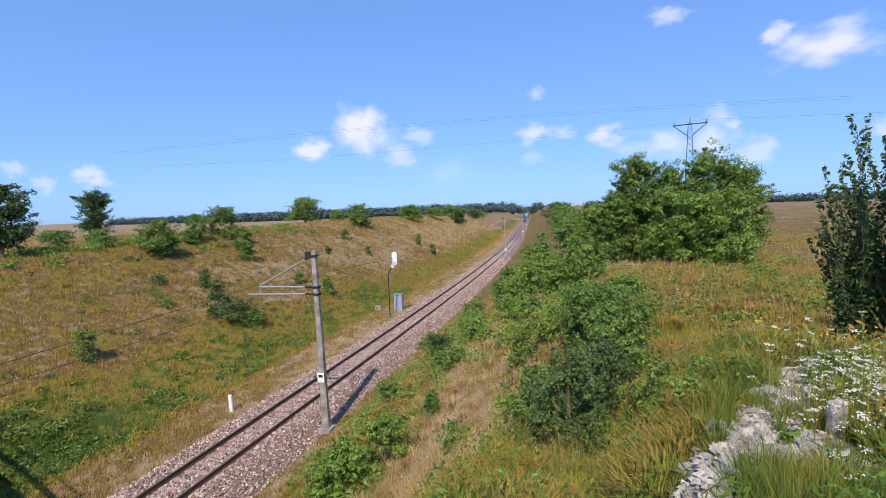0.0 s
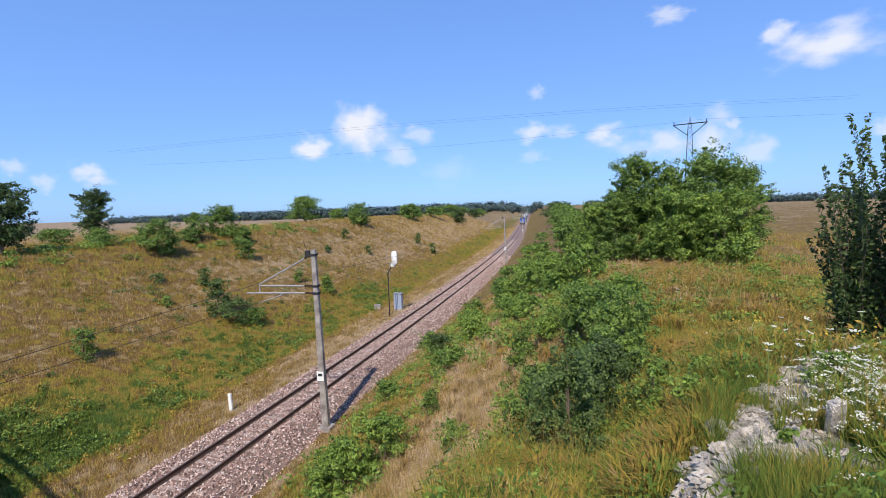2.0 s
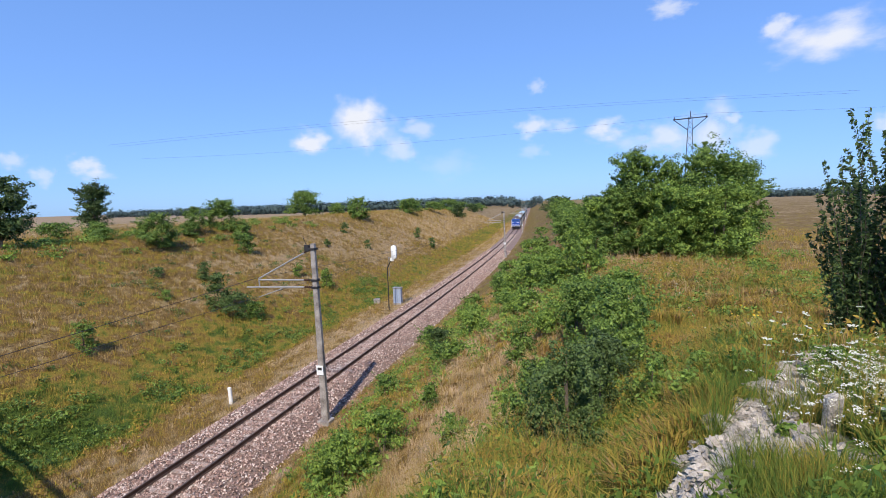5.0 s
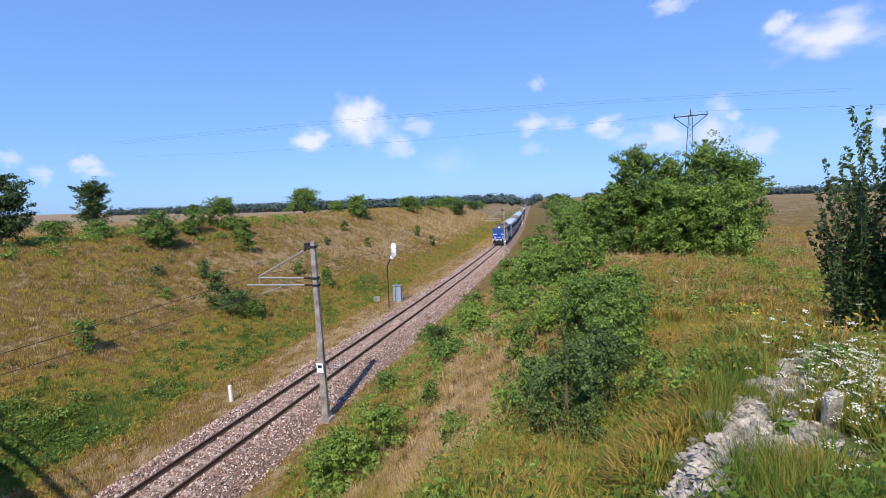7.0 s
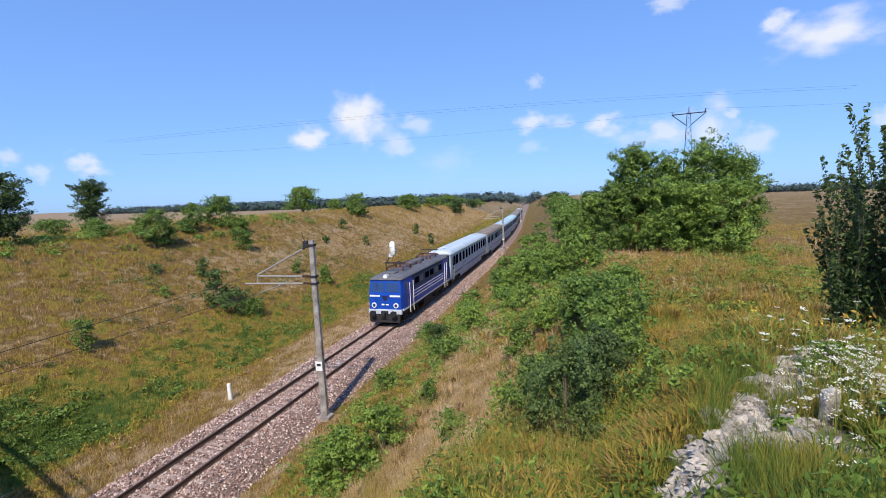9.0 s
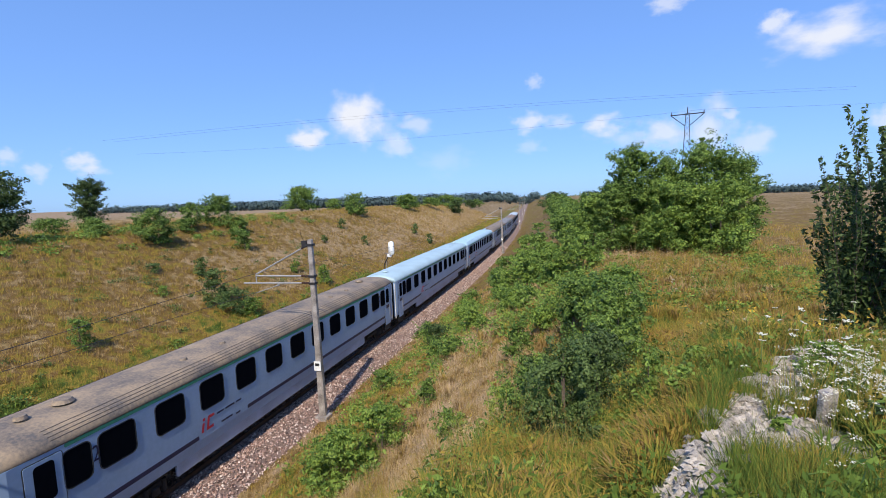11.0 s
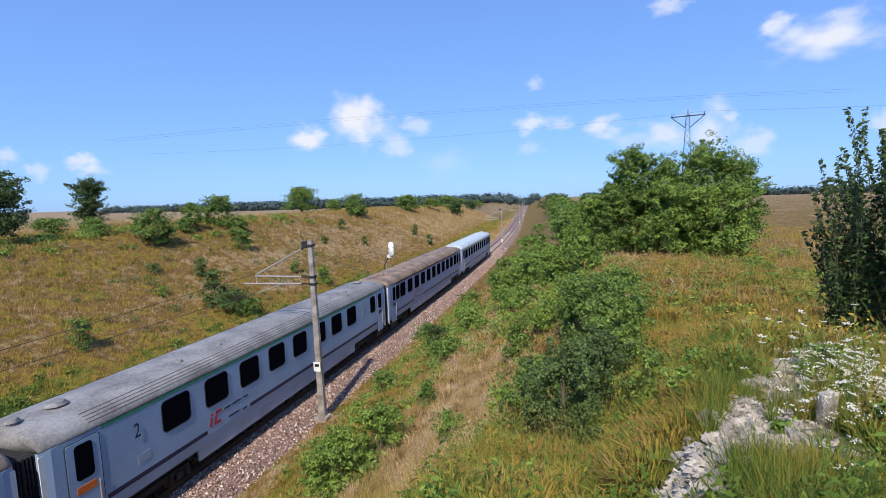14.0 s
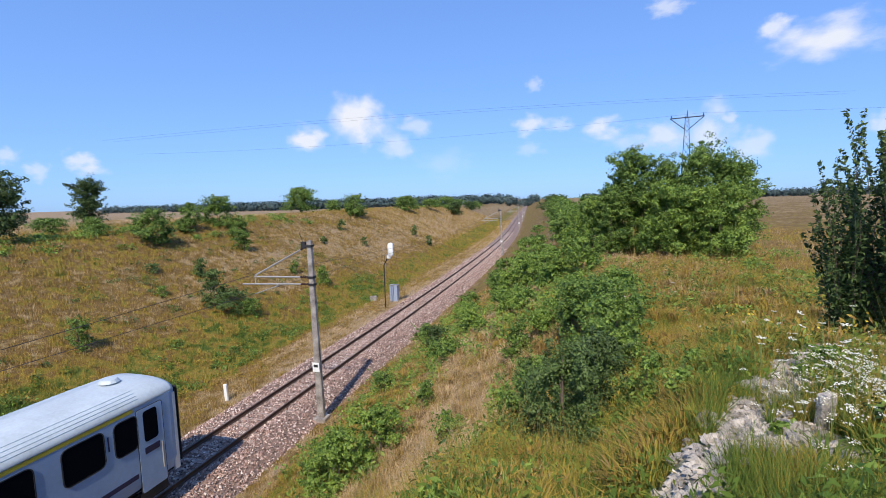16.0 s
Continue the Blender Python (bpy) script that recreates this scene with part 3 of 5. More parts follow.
        shrub("shrub", d, y, w, h, tone, leaf, 1.2, s, "shrub", "young shrubs on the near slope")
    for d, y, w, h in ((17.75, 6.7, 1.1, 2.9), (18.3, 7.1, 1.3, 3.3), (18.1, 6.2, 1.0, 2.6)):
        willow(d, y, w, h)
    for d, y, w, h, tone in ((15.2, 5.2, 0.42, 0.72, "bright"), (15.4, 5.9, 0.4, 0.6, "mid"), (15.35, 4.4, 0.32, 0.5, "bright"), (15.6, 4.9, 0.3, 0.45, "bright"), (17.2, 3.3, 0.5, 0.35, "dark"), (16.9, 2.9, 0.4, 0.3, "mid"), (16.5, 3.5, 0.5, 0.32, "dark"), (16.35, 4.0, 0.45, 0.3, "mid"), (16.9, 4.2, 0.6, 0.36, "mid"), (16.6, 4.7, 0.6, 0.36, "bright"), (17.4, 4.0, 0.7, 0.4, "dark"), (15.1, 5.6, 0.4, 0.5, "mid"), (14.9, 4.0, 0.3, 0.34, "bright"), (15.75, 3.35, 0.16, 0.14, "bright"), (17.9, 5.2, 0.8, 0.6, "mid"), (16.6, 6.6, 0.5, 0.4, "bright")):
        shrub("weed", d, y, w, h, tone, 0.03, 0.9, "leafy green weed beside the rubble", "weed", "weeds on the mound", lumps=8)


plants_of_the_banks()


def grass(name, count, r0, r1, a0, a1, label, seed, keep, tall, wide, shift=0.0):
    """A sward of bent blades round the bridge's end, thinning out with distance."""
    rng = np.random.default_rng(seed)
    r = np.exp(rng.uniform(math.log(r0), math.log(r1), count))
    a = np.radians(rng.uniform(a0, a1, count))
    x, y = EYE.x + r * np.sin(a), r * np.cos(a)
    rows, lush = [], []
    for xi, yi, ri in zip(x, y, r):
        d = xi - track_x(yi)
        if not keep(d, yi):
            continue
        lump = noise.noise((xi * 1.7, yi * 1.7, seed)) + 0.7 * noise.noise((xi * 4.5, yi * 4.5, seed + 3))
        rows.append((xi, yi, soil(d, yi) - 0.03, ri, max(0.35, 1.0 + 0.9 * lump))), lush.append(lush_at(d, yi) + shift + 0.22 * lump)
    p = np.array(rows)
    n = len(p)
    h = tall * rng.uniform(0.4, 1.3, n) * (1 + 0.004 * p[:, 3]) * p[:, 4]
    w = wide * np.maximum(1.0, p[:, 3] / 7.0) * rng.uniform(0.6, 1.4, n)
    t = rng.uniform(0, 2 * math.pi, n)
    side = np.stack([np.cos(t), np.sin(t), 0 * t], 1) * w[:, None] / 2
    lean = np.stack([np.cos(t * 7), np.sin(t * 7), 0 * t], 1) * (h * rng.uniform(0.05, 0.85, n))[:, None]
    up = np.stack([0 * h, 0 * h, h], 1)
    o = p[:, :3]
    q = np.stack([o - side, o + side, o + lean + up], 1)
    tagged(put(name, raw_mesh(name, q, 3, M_GRASS, np.repeat(lush, 3))), label, "grass", kind="stuff")


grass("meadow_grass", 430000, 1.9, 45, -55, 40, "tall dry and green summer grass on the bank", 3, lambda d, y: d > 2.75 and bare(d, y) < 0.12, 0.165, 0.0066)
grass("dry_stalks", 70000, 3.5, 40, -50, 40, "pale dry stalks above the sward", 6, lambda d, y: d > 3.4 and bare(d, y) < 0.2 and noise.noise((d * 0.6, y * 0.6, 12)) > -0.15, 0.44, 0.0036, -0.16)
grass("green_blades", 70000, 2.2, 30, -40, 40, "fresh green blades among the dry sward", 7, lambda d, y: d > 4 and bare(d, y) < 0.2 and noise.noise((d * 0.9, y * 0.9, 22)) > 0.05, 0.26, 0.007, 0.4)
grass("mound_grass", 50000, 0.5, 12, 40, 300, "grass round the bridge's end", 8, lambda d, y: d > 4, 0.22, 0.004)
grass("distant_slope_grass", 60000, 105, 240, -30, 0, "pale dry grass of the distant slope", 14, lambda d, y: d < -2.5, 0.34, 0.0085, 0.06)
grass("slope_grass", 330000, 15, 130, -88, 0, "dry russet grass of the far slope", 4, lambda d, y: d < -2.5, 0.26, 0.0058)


def bent_blades(name, o, a, h, w, lean, lush):
    """Grass blades of two joints each, bent over towards the angle a."""
    n = len(o)
    out = np.stack([np.cos(a), np.sin(a), 0 * a], 1)
    side = np.stack([-np.sin(a), np.cos(a), 0 * a], 1) * w[:, None]
    up = np.array((0, 0, 1.0)) * h[:, None]
    mid = o + up * 0.62 + out * (h * lean * 0.3)[:, None]
    tip = o + up * (1.0 - 0.35 * lean)[:, None] + out * (h * lean)[:, None]
    co = np.stack([o - side, o + side, mid + side * 0.8, mid - side * 0.8, tip], 1).reshape(-1, 3).astype(np.float32)
    me = bpy.data.meshes.new(name)
    idx = (np.arange(n, dtype=np.int32)[:, None] * 5 + np.array((0, 1, 2, 3, 3, 2, 4), dtype=np.int32)).ravel()
    start = (np.arange(n, dtype=np.int32)[:, None] * 7 + np.array((0, 4), dtype=np.int32)).ravel()
    me.vertices.add(5 * n), me.loops.add(7 * n), me.polygons.add(2 * n)
    me.vertices.foreach_set("co", co.ravel()), me.loops.foreach_set("vertex_index", idx), me.polygons.foreach_set("loop_start", start)
    me.update(calc_edges=True)
    me.attributes.new("lush", "FLOAT", "POINT").data.foreach_set("value", np.repeat(lush, 5).astype(np.float32))
    me.materials.append(M_GRASS)
    return put(name, me)


def tufts():
    """Clumps of broad green grass round the rubble, mixed clumps out in the meadow and on the near slope."""
    rng = np.random.default_rng(31)
    rows = []
    for k in range(900):
        if k < 210:
            y = rng.uniform(2.3, 6.2)
            d, size, green = 14.85 + (y - 2.9) * 0.6 - abs(rng.normal()) * 0.6, 0.24, rng.uniform(0.55, 0.95)
        elif k < 300:
            y = rng.uniform(2.6, 4.6)
            d, size, green = 15.75 + (y - 2.9) * 0.62 + abs(rng.normal()) * 0.45, 0.2, rng.uniform(0.7, 1.0)
        elif k < 640:
            y, d = rng.uniform(5, 18), rng.uniform(13.2, 20.5)
            size, green = 0.34, lush_at(d, y) + rng.normal() * 0.16
        else:
            y, d = rng.uniform(6, 22), rng.uniform(5, 13.6)
            size, green = 0.36, lush_at(d, y) + rng.normal() * 0.16
        if bare(d, y) > 0.2 and k % 6:
            continue
        n = 92
        a, r = rng.uniform(0, 6.28, n), rng.uniform(0, 0.5, n) * size
        rows.append(np.stack([d + track_x(y) + r * np.cos(a), y + r * np.sin(a), np.full(n, soil(d, y) - 0.03), a + rng.normal(size=n) * 0.5, size * rng.uniform(0.45, 1.2, n), rng.uniform(0.0032, 0.0058, n) * (1.35 if k < 300 else max(1.0, y / 7)), rng.uniform(0.15, 0.9, n), np.full(n, green)], 1))
    q = np.concatenate(rows)
    tagged(bent_blades("grass_tufts", q[:, :3], q[:, 3], q[:, 4], q[:, 5], q[:, 6], q[:, 7]), "clumps of broad green and dry grass blades", "grass", kind="stuff")


tufts()


def herbs():
    """Leafy herbs in the damp strip below the far slope and patches on the near bank."""
    rng = np.random.default_rng(17)
    for name, k, dr, yr, size, tone, label in (("ditch_herbs", 330, (-12.5, -7), (9, 60), 0.09, "mid", "rank green herbs along the ditch"), ("bank_herbs", 620, (4.5, 15), (9, 36), 0.075, "bright", "low green herbs on the near slope"),
                                               ("crest_herbs", 200, (-36, -27), (22, 70), 0.14, "bright", "low herbs on the far crest"), ("slope_herbs", 190, (-28, -13), (14, 60), 0.075, "grey", "scattered herbs on the far slope"),
                                               ("meadow_herbs", 150, (15.5, 24), (7, 24), 0.06, "bright", "green herbs in the dry meadow")):
        out = []
        for _ in range(k):
            d, y = rng.uniform(*dr), rng.uniform(*yr)
            if noise.noise((d * 0.3, y * 0.3, 4)) < -0.05:
                continue
            r = rng.uniform(0.25, 0.8) * (0.6 + size * 4)
            n = 70
            u = rng.normal(size=(n, 3))
            c = np.array((track_x(y) + d, y, soil(d, y))) + u * np.array((r * 0.5, r * 0.5, 0)) + np.array((0, 0, 1)) * (rng.random((n, 1)) * r * 0.7)
            nor = rng.normal(size=(n, 3)) + np.array((0, 0, 0.8))
            nor /= np.linalg.norm(nor, axis=1)[:, None]
            out.append(leaf_quads(c, nor, size, rng, 1.8))
        tagged(put(name, raw_mesh(name, np.concatenate(out), 4, LEAF[tone])), label, "herbs", kind="stuff")


herbs()


def clumps(name, label, count, dr, yr, size, r0, r1, tall, per, seed, shift=0.0, material=None):
    """Tussocks and leafy herbs that break up the sward."""
    rng = np.random.default_rng(seed)
    out, lush = [], []
    for _ in range(count):
        y = yr[0] + (yr[1] - yr[0]) * rng.random() ** 1.5
        d = rng.uniform(*dr)
        if bare(d, y) > 0.3 or noise.noise((d * 0.45, y * 0.45, seed)) < -0.12:
            continue
        r, h = rng.uniform(r0, r1), tall * rng.uniform(0.4, 1.2)
        a, q = rng.uniform(0, 6.28, per), np.sqrt(rng.random(per))
        f = rng.random(per)
        c = np.stack([track_x(y) + d + r * q * np.cos(a), y + r * q * np.sin(a), soil(d, y) + h * f * (1.1 - q * 0.7)], 1)
        nor = np.stack([np.cos(a) * 0.8, np.sin(a) * 0.8, 0.5 + 0 * a], 1) + rng.normal(size=(per, 3)) * 0.5
        nor /= np.linalg.norm(nor, axis=1)[:, None]
        out.append(leaf_quads(c, nor, size, rng, 2.4))
        lush += [lush_at(d, y) + shift + rng.normal() * 0.12] * (4 * per)
    tagged(put(name, raw_mesh(name, np.concatenate(out), 4, material or M_GRASS, lush)), label, "herbs", kind="stuff")




def slope_tussocks():
    """Rank tussocks of dry, russet and olive grass over the far slope and the verge below it."""
    rng = np.random.default_rng(51)
    k = 4200
    y = 10 + 95 * rng.random(k) ** 1.5
    d = rng.uniform(-33, -3.4, k)
    n = 21
    rows = []
    for a, b in zip(d, y):
        t = rng.uniform(0, 6.28, n)
        r = rng.random(n) * 0.4
        size = rng.uniform(0.28, 0.62) * (0.6 if a > -7 else 1.0)
        rows.append(np.stack([a + track_x(b) + r * np.cos(t), b + r * np.sin(t), np.full(n, soil(a, b) - 0.05), t, size * rng.uniform(0.5, 1.2, n), np.full(n, 0.006 * max(1.0, math.hypot(a - 14, b) / 26)), rng.uniform(0.1, 0.7, n), np.full(n, lush_at(a, b) + 0.04 + rng.normal() * 0.1)], 1))
    q = np.concatenate(rows)
    tagged(bent_blades("slope_tussocks", q[:, :3], q[:, 3], q[:, 4], q[:, 5], q[:, 6], q[:, 7]), "rank russet and olive tussocks on the far slope", "grass", kind="stuff")


slope_tussocks()
clumps("ditch_weeds", "yellow-green weeds along the ditch", 520, (-13, -3.6), (10, 60), 0.08, 0.2, 0.55, 0.5, 34, 42, 0.1)
clumps("slope_weeds", "mixed weeds on the near slope", 420, (4, 14), (5, 34), 0.04, 0.15, 0.4, 0.4, 40, 43, 0.1)
clumps("meadow_weeds", "mixed green and dry weeds in the meadow", 1100, (13.5, 21), (6, 24), 0.035, 0.12, 0.35, 0.42, 36, 44, 0.12)
clumps("leafy_herbs", "broad-leaved green herbs on the mound", 760, (13.2, 17.4), (2.4, 9), 0.034, 0.08, 0.22, 0.3, 40, 46, 0.0, LEAF["bright"])
clumps("shady_herbs", "dark green herbs among the grass of the bank", 700, (12.6, 20.5), (5, 20), 0.042, 0.1, 0.34, 0.42, 40, 47, 0.0, LEAF["mid"])
clumps("mound_weeds", "leafy herbs on the mound", 800, (13.4, 17.6), (2.3, 8), 0.024, 0.07, 0.22, 0.34, 46, 45, 0.22)


def flowers():
    """White umbels on thin stems by the saplings, smaller ones farther into the meadow."""
    rng = np.random.default_rng(5)

    def umbel(r, h):
        bm = bmesh.new()
        tube(bm, (0, 0, -0.05), (0.02, 0.01, h), 0.004, 0.003, 5)
        for k in range(7):
            a = k * 2 * math.pi / 7
            tube(bm, (0.02, 0.01, h), (0.02 + r * 0.7 * math.cos(a), 0.01 + r * 0.7 * math.sin(a), h + r * 0.45), 0.002, None, 3)
        stem = bm
        bm = bmesh.new()
        for k in range(26):
            t, q = rng.uniform(0, 6.28), r * math.sqrt(rng.random())
            bmesh.ops.create_icosphere(bm, subdivisions=1, radius=r * 0.2, matrix=Matrix.Translation((0.02 + q * math.cos(t), 0.01 + q * math.sin(t), h + r * 0.5 + rng.uniform(0, 0.012))) @ Matrix.Diagonal((1, 1, 0.5, 1)))
        f = tagged(new("umbel_flower"), "white wild carrot umbel on a thin stem", "flower", "white umbels in the meadow")
        part("stalk", stem, M_STEM, f)
        part("flower_head", bm, M_PETAL, f)
        return f
    base = [umbel(0.05, 0.55), umbel(0.04, 0.62), umbel(0.033, 0.42)]
    for i in range(70):
        if i > 45:
            y = rng.uniform(3.3, 4.9)
            d = 14.42 + y * rng.uniform(0.43, 0.56)
        elif i < 26:
            y = rng.uniform(3.6, 7.2)
            d = 14.42 + y * rng.uniform(0.34, 0.54)
        else:
            y, d = rng.uniform(8, 19), rng.uniform(15.6, 18.5)
        at = pose(track_x(y) + d, y, soil(d, y), rng.uniform(-20, 20), rng.uniform(-20, 20), rng.uniform(0, 360)) @ Matrix.Scale(rng.uniform(0.6, 1.15), 4)
        if i < 3:
            base[i].matrix_basis = at
        else:
            copy_thing(base[i % 3], at)
    out = []
    for _ in range(270):
        y = rng.normal(3.95, 0.5)
        d = 16.45 + (y - 3.95) * 0.5 + rng.normal() * 0.26
        h = rng.uniform(0.12, 0.42)
        n = 12
        c = np.array((d, y, soil(d, y) + h)) + rng.normal(size=(n, 3)) * np.array((0.016, 0.016, 0.005))
        nor = np.tile(np.array((0.1, -0.2, 1.0)), (n, 1)) + rng.normal(size=(n, 3)) * 0.3
        nor /= np.linalg.norm(nor, axis=1)[:, None]
        out.append(leaf_quads(c, nor, 0.0105, rng, 1.1))
    tagged(put("white_blossom", raw_mesh("white_blossom", np.concatenate(out), 4, M_PETAL)), "mass of small white blossom over the rubble", "blossom", kind="stuff")
    out = []
    for cx, cy, k in ((16.4, 5.2, 14), (16.9, 9.5, 16), (19, 13, 24)):
        for _ in range(k):
            d, y = rng.normal(cx, 0.35), rng.normal(cy, 0.45)
            c = np.array((d, y, soil(d, y) + rng.uniform(0.2, 0.5))) + rng.normal(size=(4, 3)) * 0.02
            nor = rng.normal(size=(4, 3))
            nor /= np.linalg.norm(nor, axis=1)[:, None]
            out.append(leaf_quads(c, nor, 0.022, rng, 1.2))
    tagged(put("yellow_blossom", raw_mesh("yellow_blossom", np.concatenate(out), 4, M_GOLD)), "small yellow blossom in the grass", "blossom", kind="stuff")


flowers()


def rubble():
    """Pale limestone rubble tipped beside the bridge's end."""
    rng = np.random.default_rng(9)
    shapes = []
    for k in range(6):
        bm = bmesh.new()
        bmesh.ops.create_icosphere(bm, subdivisions=2, radius=1)
        for v in bm.verts:
            v.co *= 1 + 0.7 * noise.noise(v.co * 1.6 + Vector((k * 7, 0, 0))) + 0.3 * noise.noise(v.co * 3.5 + Vector((k * 5, 3, 0)))
            v.co.z *= 0.6
        me = bpy.data.meshes.new("stone")
        bm.to_mesh(me)
        bm.free()
        me.materials.append(M_STONE)
        shapes.append(me)
    for i in range(120):
        y = rng.uniform(2.3, 5.6)
        d = 15.2 + (y - 2.9) * 0.64 + rng.normal() * 0.22
        r = rng.uniform(0.02, 0.06) if i > 14 else rng.uniform(0.06, 0.1)
        st = tagged(new("stone", shapes[i % 6]), "pale rough limestone rubble lying in the grass", "stone", "limestone rubble")
        st.matrix_basis = pose(d, y, soil(d, y) + r * 0.25, rng.uniform(-20, 20), rng.uniform(-20, 20), rng.uniform(0, 360)) @ Matrix.Scale(r, 4)
    # crumbled chalk between the stones
    n = 5200
    y = rng.uniform(2.1, 5.8, n)
    d = 15.3 + (y - 2.9) * 0.60 + rng.normal(size=n) * 0.3
    keep = np.array([bare(a, b) > 0.15 + 0.5 * q for a, b, q in zip(d, y, rng.random(n))])
    d, y = d[keep], y[keep]
    o = np.stack([d, y, np.array([soil(a, b) for a, b in zip(d, y)]) + 0.005], 1)
    r = (0.008 + 0.03 * rng.random(len(d)) ** 2)[:, None]
    e = [o + r * np.array(v) * rng.uniform(0.6, 1.4, (len(d), 1)) + rng.normal(size=(len(d), 3)) * r * 0.3 for v in ((1, 0, 0), (0, 1, 0), (-1, 0, 0), (0, -1, 0), (0, 0, 0.9))]
    q = np.stack([np.stack([e[k], e[(k + 1) % 4], e[4]], 1) for k in range(4)], 1).reshape(-1, 3)
    tagged(put("chalk_crumbs", raw_mesh("chalk_crumbs", q, 3, M_STONE)), "crumbled chalky rubble showing through the turf", "rubble", kind="stuff")
    bm = bmesh.new()
    box(bm, -0.055, 0.055, -0.035, 0.035, -0.1, 0.26, 0.015)
    b = tagged(part("concrete_stub", bm, M_STONE), "broken pale concrete stub among the blossom", "concrete stub")
    b.matrix_basis = pose(16.09, 3.61, soil(16.09, 3.61), 8, -6, 25)
    bm = bmesh.new()
    box(bm, -0.9, 1.2, -0.6, 0.0, -0.5, 0.0, 0.02)
    k = tagged(part("bridge_kerb", bm, M_STONE), "pale concrete kerb at the bridge's end", "kerb", kind="structure")
    k.matrix_basis = pose(15.92, 2.76, 8.25, 0, 0, 37)


def bridge():
    """The road bridge behind the bank's end, whose railing throws its shadow on the cutting."""
    turn = pose(-6.54, 4.75, 0, 0, 0, -18.3)
    bm = bmesh.new()
    box(bm, -28, 20.4, -7.0, 0.0, 7.0, 7.75, 0.04)
    deck = tagged(part("bridge_deck", bm, M_CONCRETE), "concrete road bridge over the cutting", "bridge", kind="structure")
    deck.matrix_basis = turn
    rl = tagged(new("bridge_railing"), "steel bridge railing with a thin upper cable", "railing")
    rl.matrix_basis = turn
    for name, z, r in (("rail", 8.5, 0.07), ("rail", 8.36, 0.05), ("cable", 9.2, 0.035)):
        bm = bmesh.new()
        tube(bm, (-28, -0.06, z), (20.2, -0.06, z), r, None, 8)
        part(name, bm, M_STEEL, rl)
    for k in range(20):
        bm = bmesh.new()
        tube(bm, (-27.6 + 2.5 * k, -0.06, 7.7), (-27.6 + 2.5 * k, -0.06, 9.22), 0.03, None, 6)
        part("post", bm, M_STEEL, rl)


bridge()
rubble()


def far_woods():
    """Dark woods along the horizon, with distance haze put into their blue-grey colour."""
    rng = np.random.default_rng(8)
    for y0, x0, x1, h0, k in ((520, -520, -60, 12, 450), (700, -900, -35, 14, 700), (640, 30, 160, 10, 160), (900, 120, 900, 14, 600)):
        x = rng.uniform(x0, x1, k)
        out = []
        for xi in x:
            yi = y0 + rng.uniform(0, 60)
            h = h0 * rng.uniform(0.65, 1.15)
            n = 40
            u = rng.normal(size=(n, 3))
            u /= np.linalg.norm(u, axis=1)[:, None]
            c = np.array((xi, yi, soil(xi - track_x(yi), yi) + h * 0.5)) + u * np.array((h * 0.5, h * 0.3, h * 0.5)) * rng.uniform(0.4, 1.1, (n, 1))
            out.append(leaf_quads(c, u, 2.7, rng, 1.2))
        tagged(put("far_woods", raw_mesh("far_woods", np.concatenate(out), 4, LEAF["wood"])), "dark woods along the horizon with blue haze in their colour", "woods", kind="stuff")


far_woods()

# ---- along the line ----
def insulator(bm, a, b, r=0.055):
    a, b = Vector(a), Vector(b)
    tube(bm, a, b, r * 0.5, None, 8)
    for i in range(4):
        c = a.lerp(b, 0.2 + 0.2 * i)
        w = (b - a).normalized() * 0.015
        tube(bm, c - w, c + w, r, None, 10)


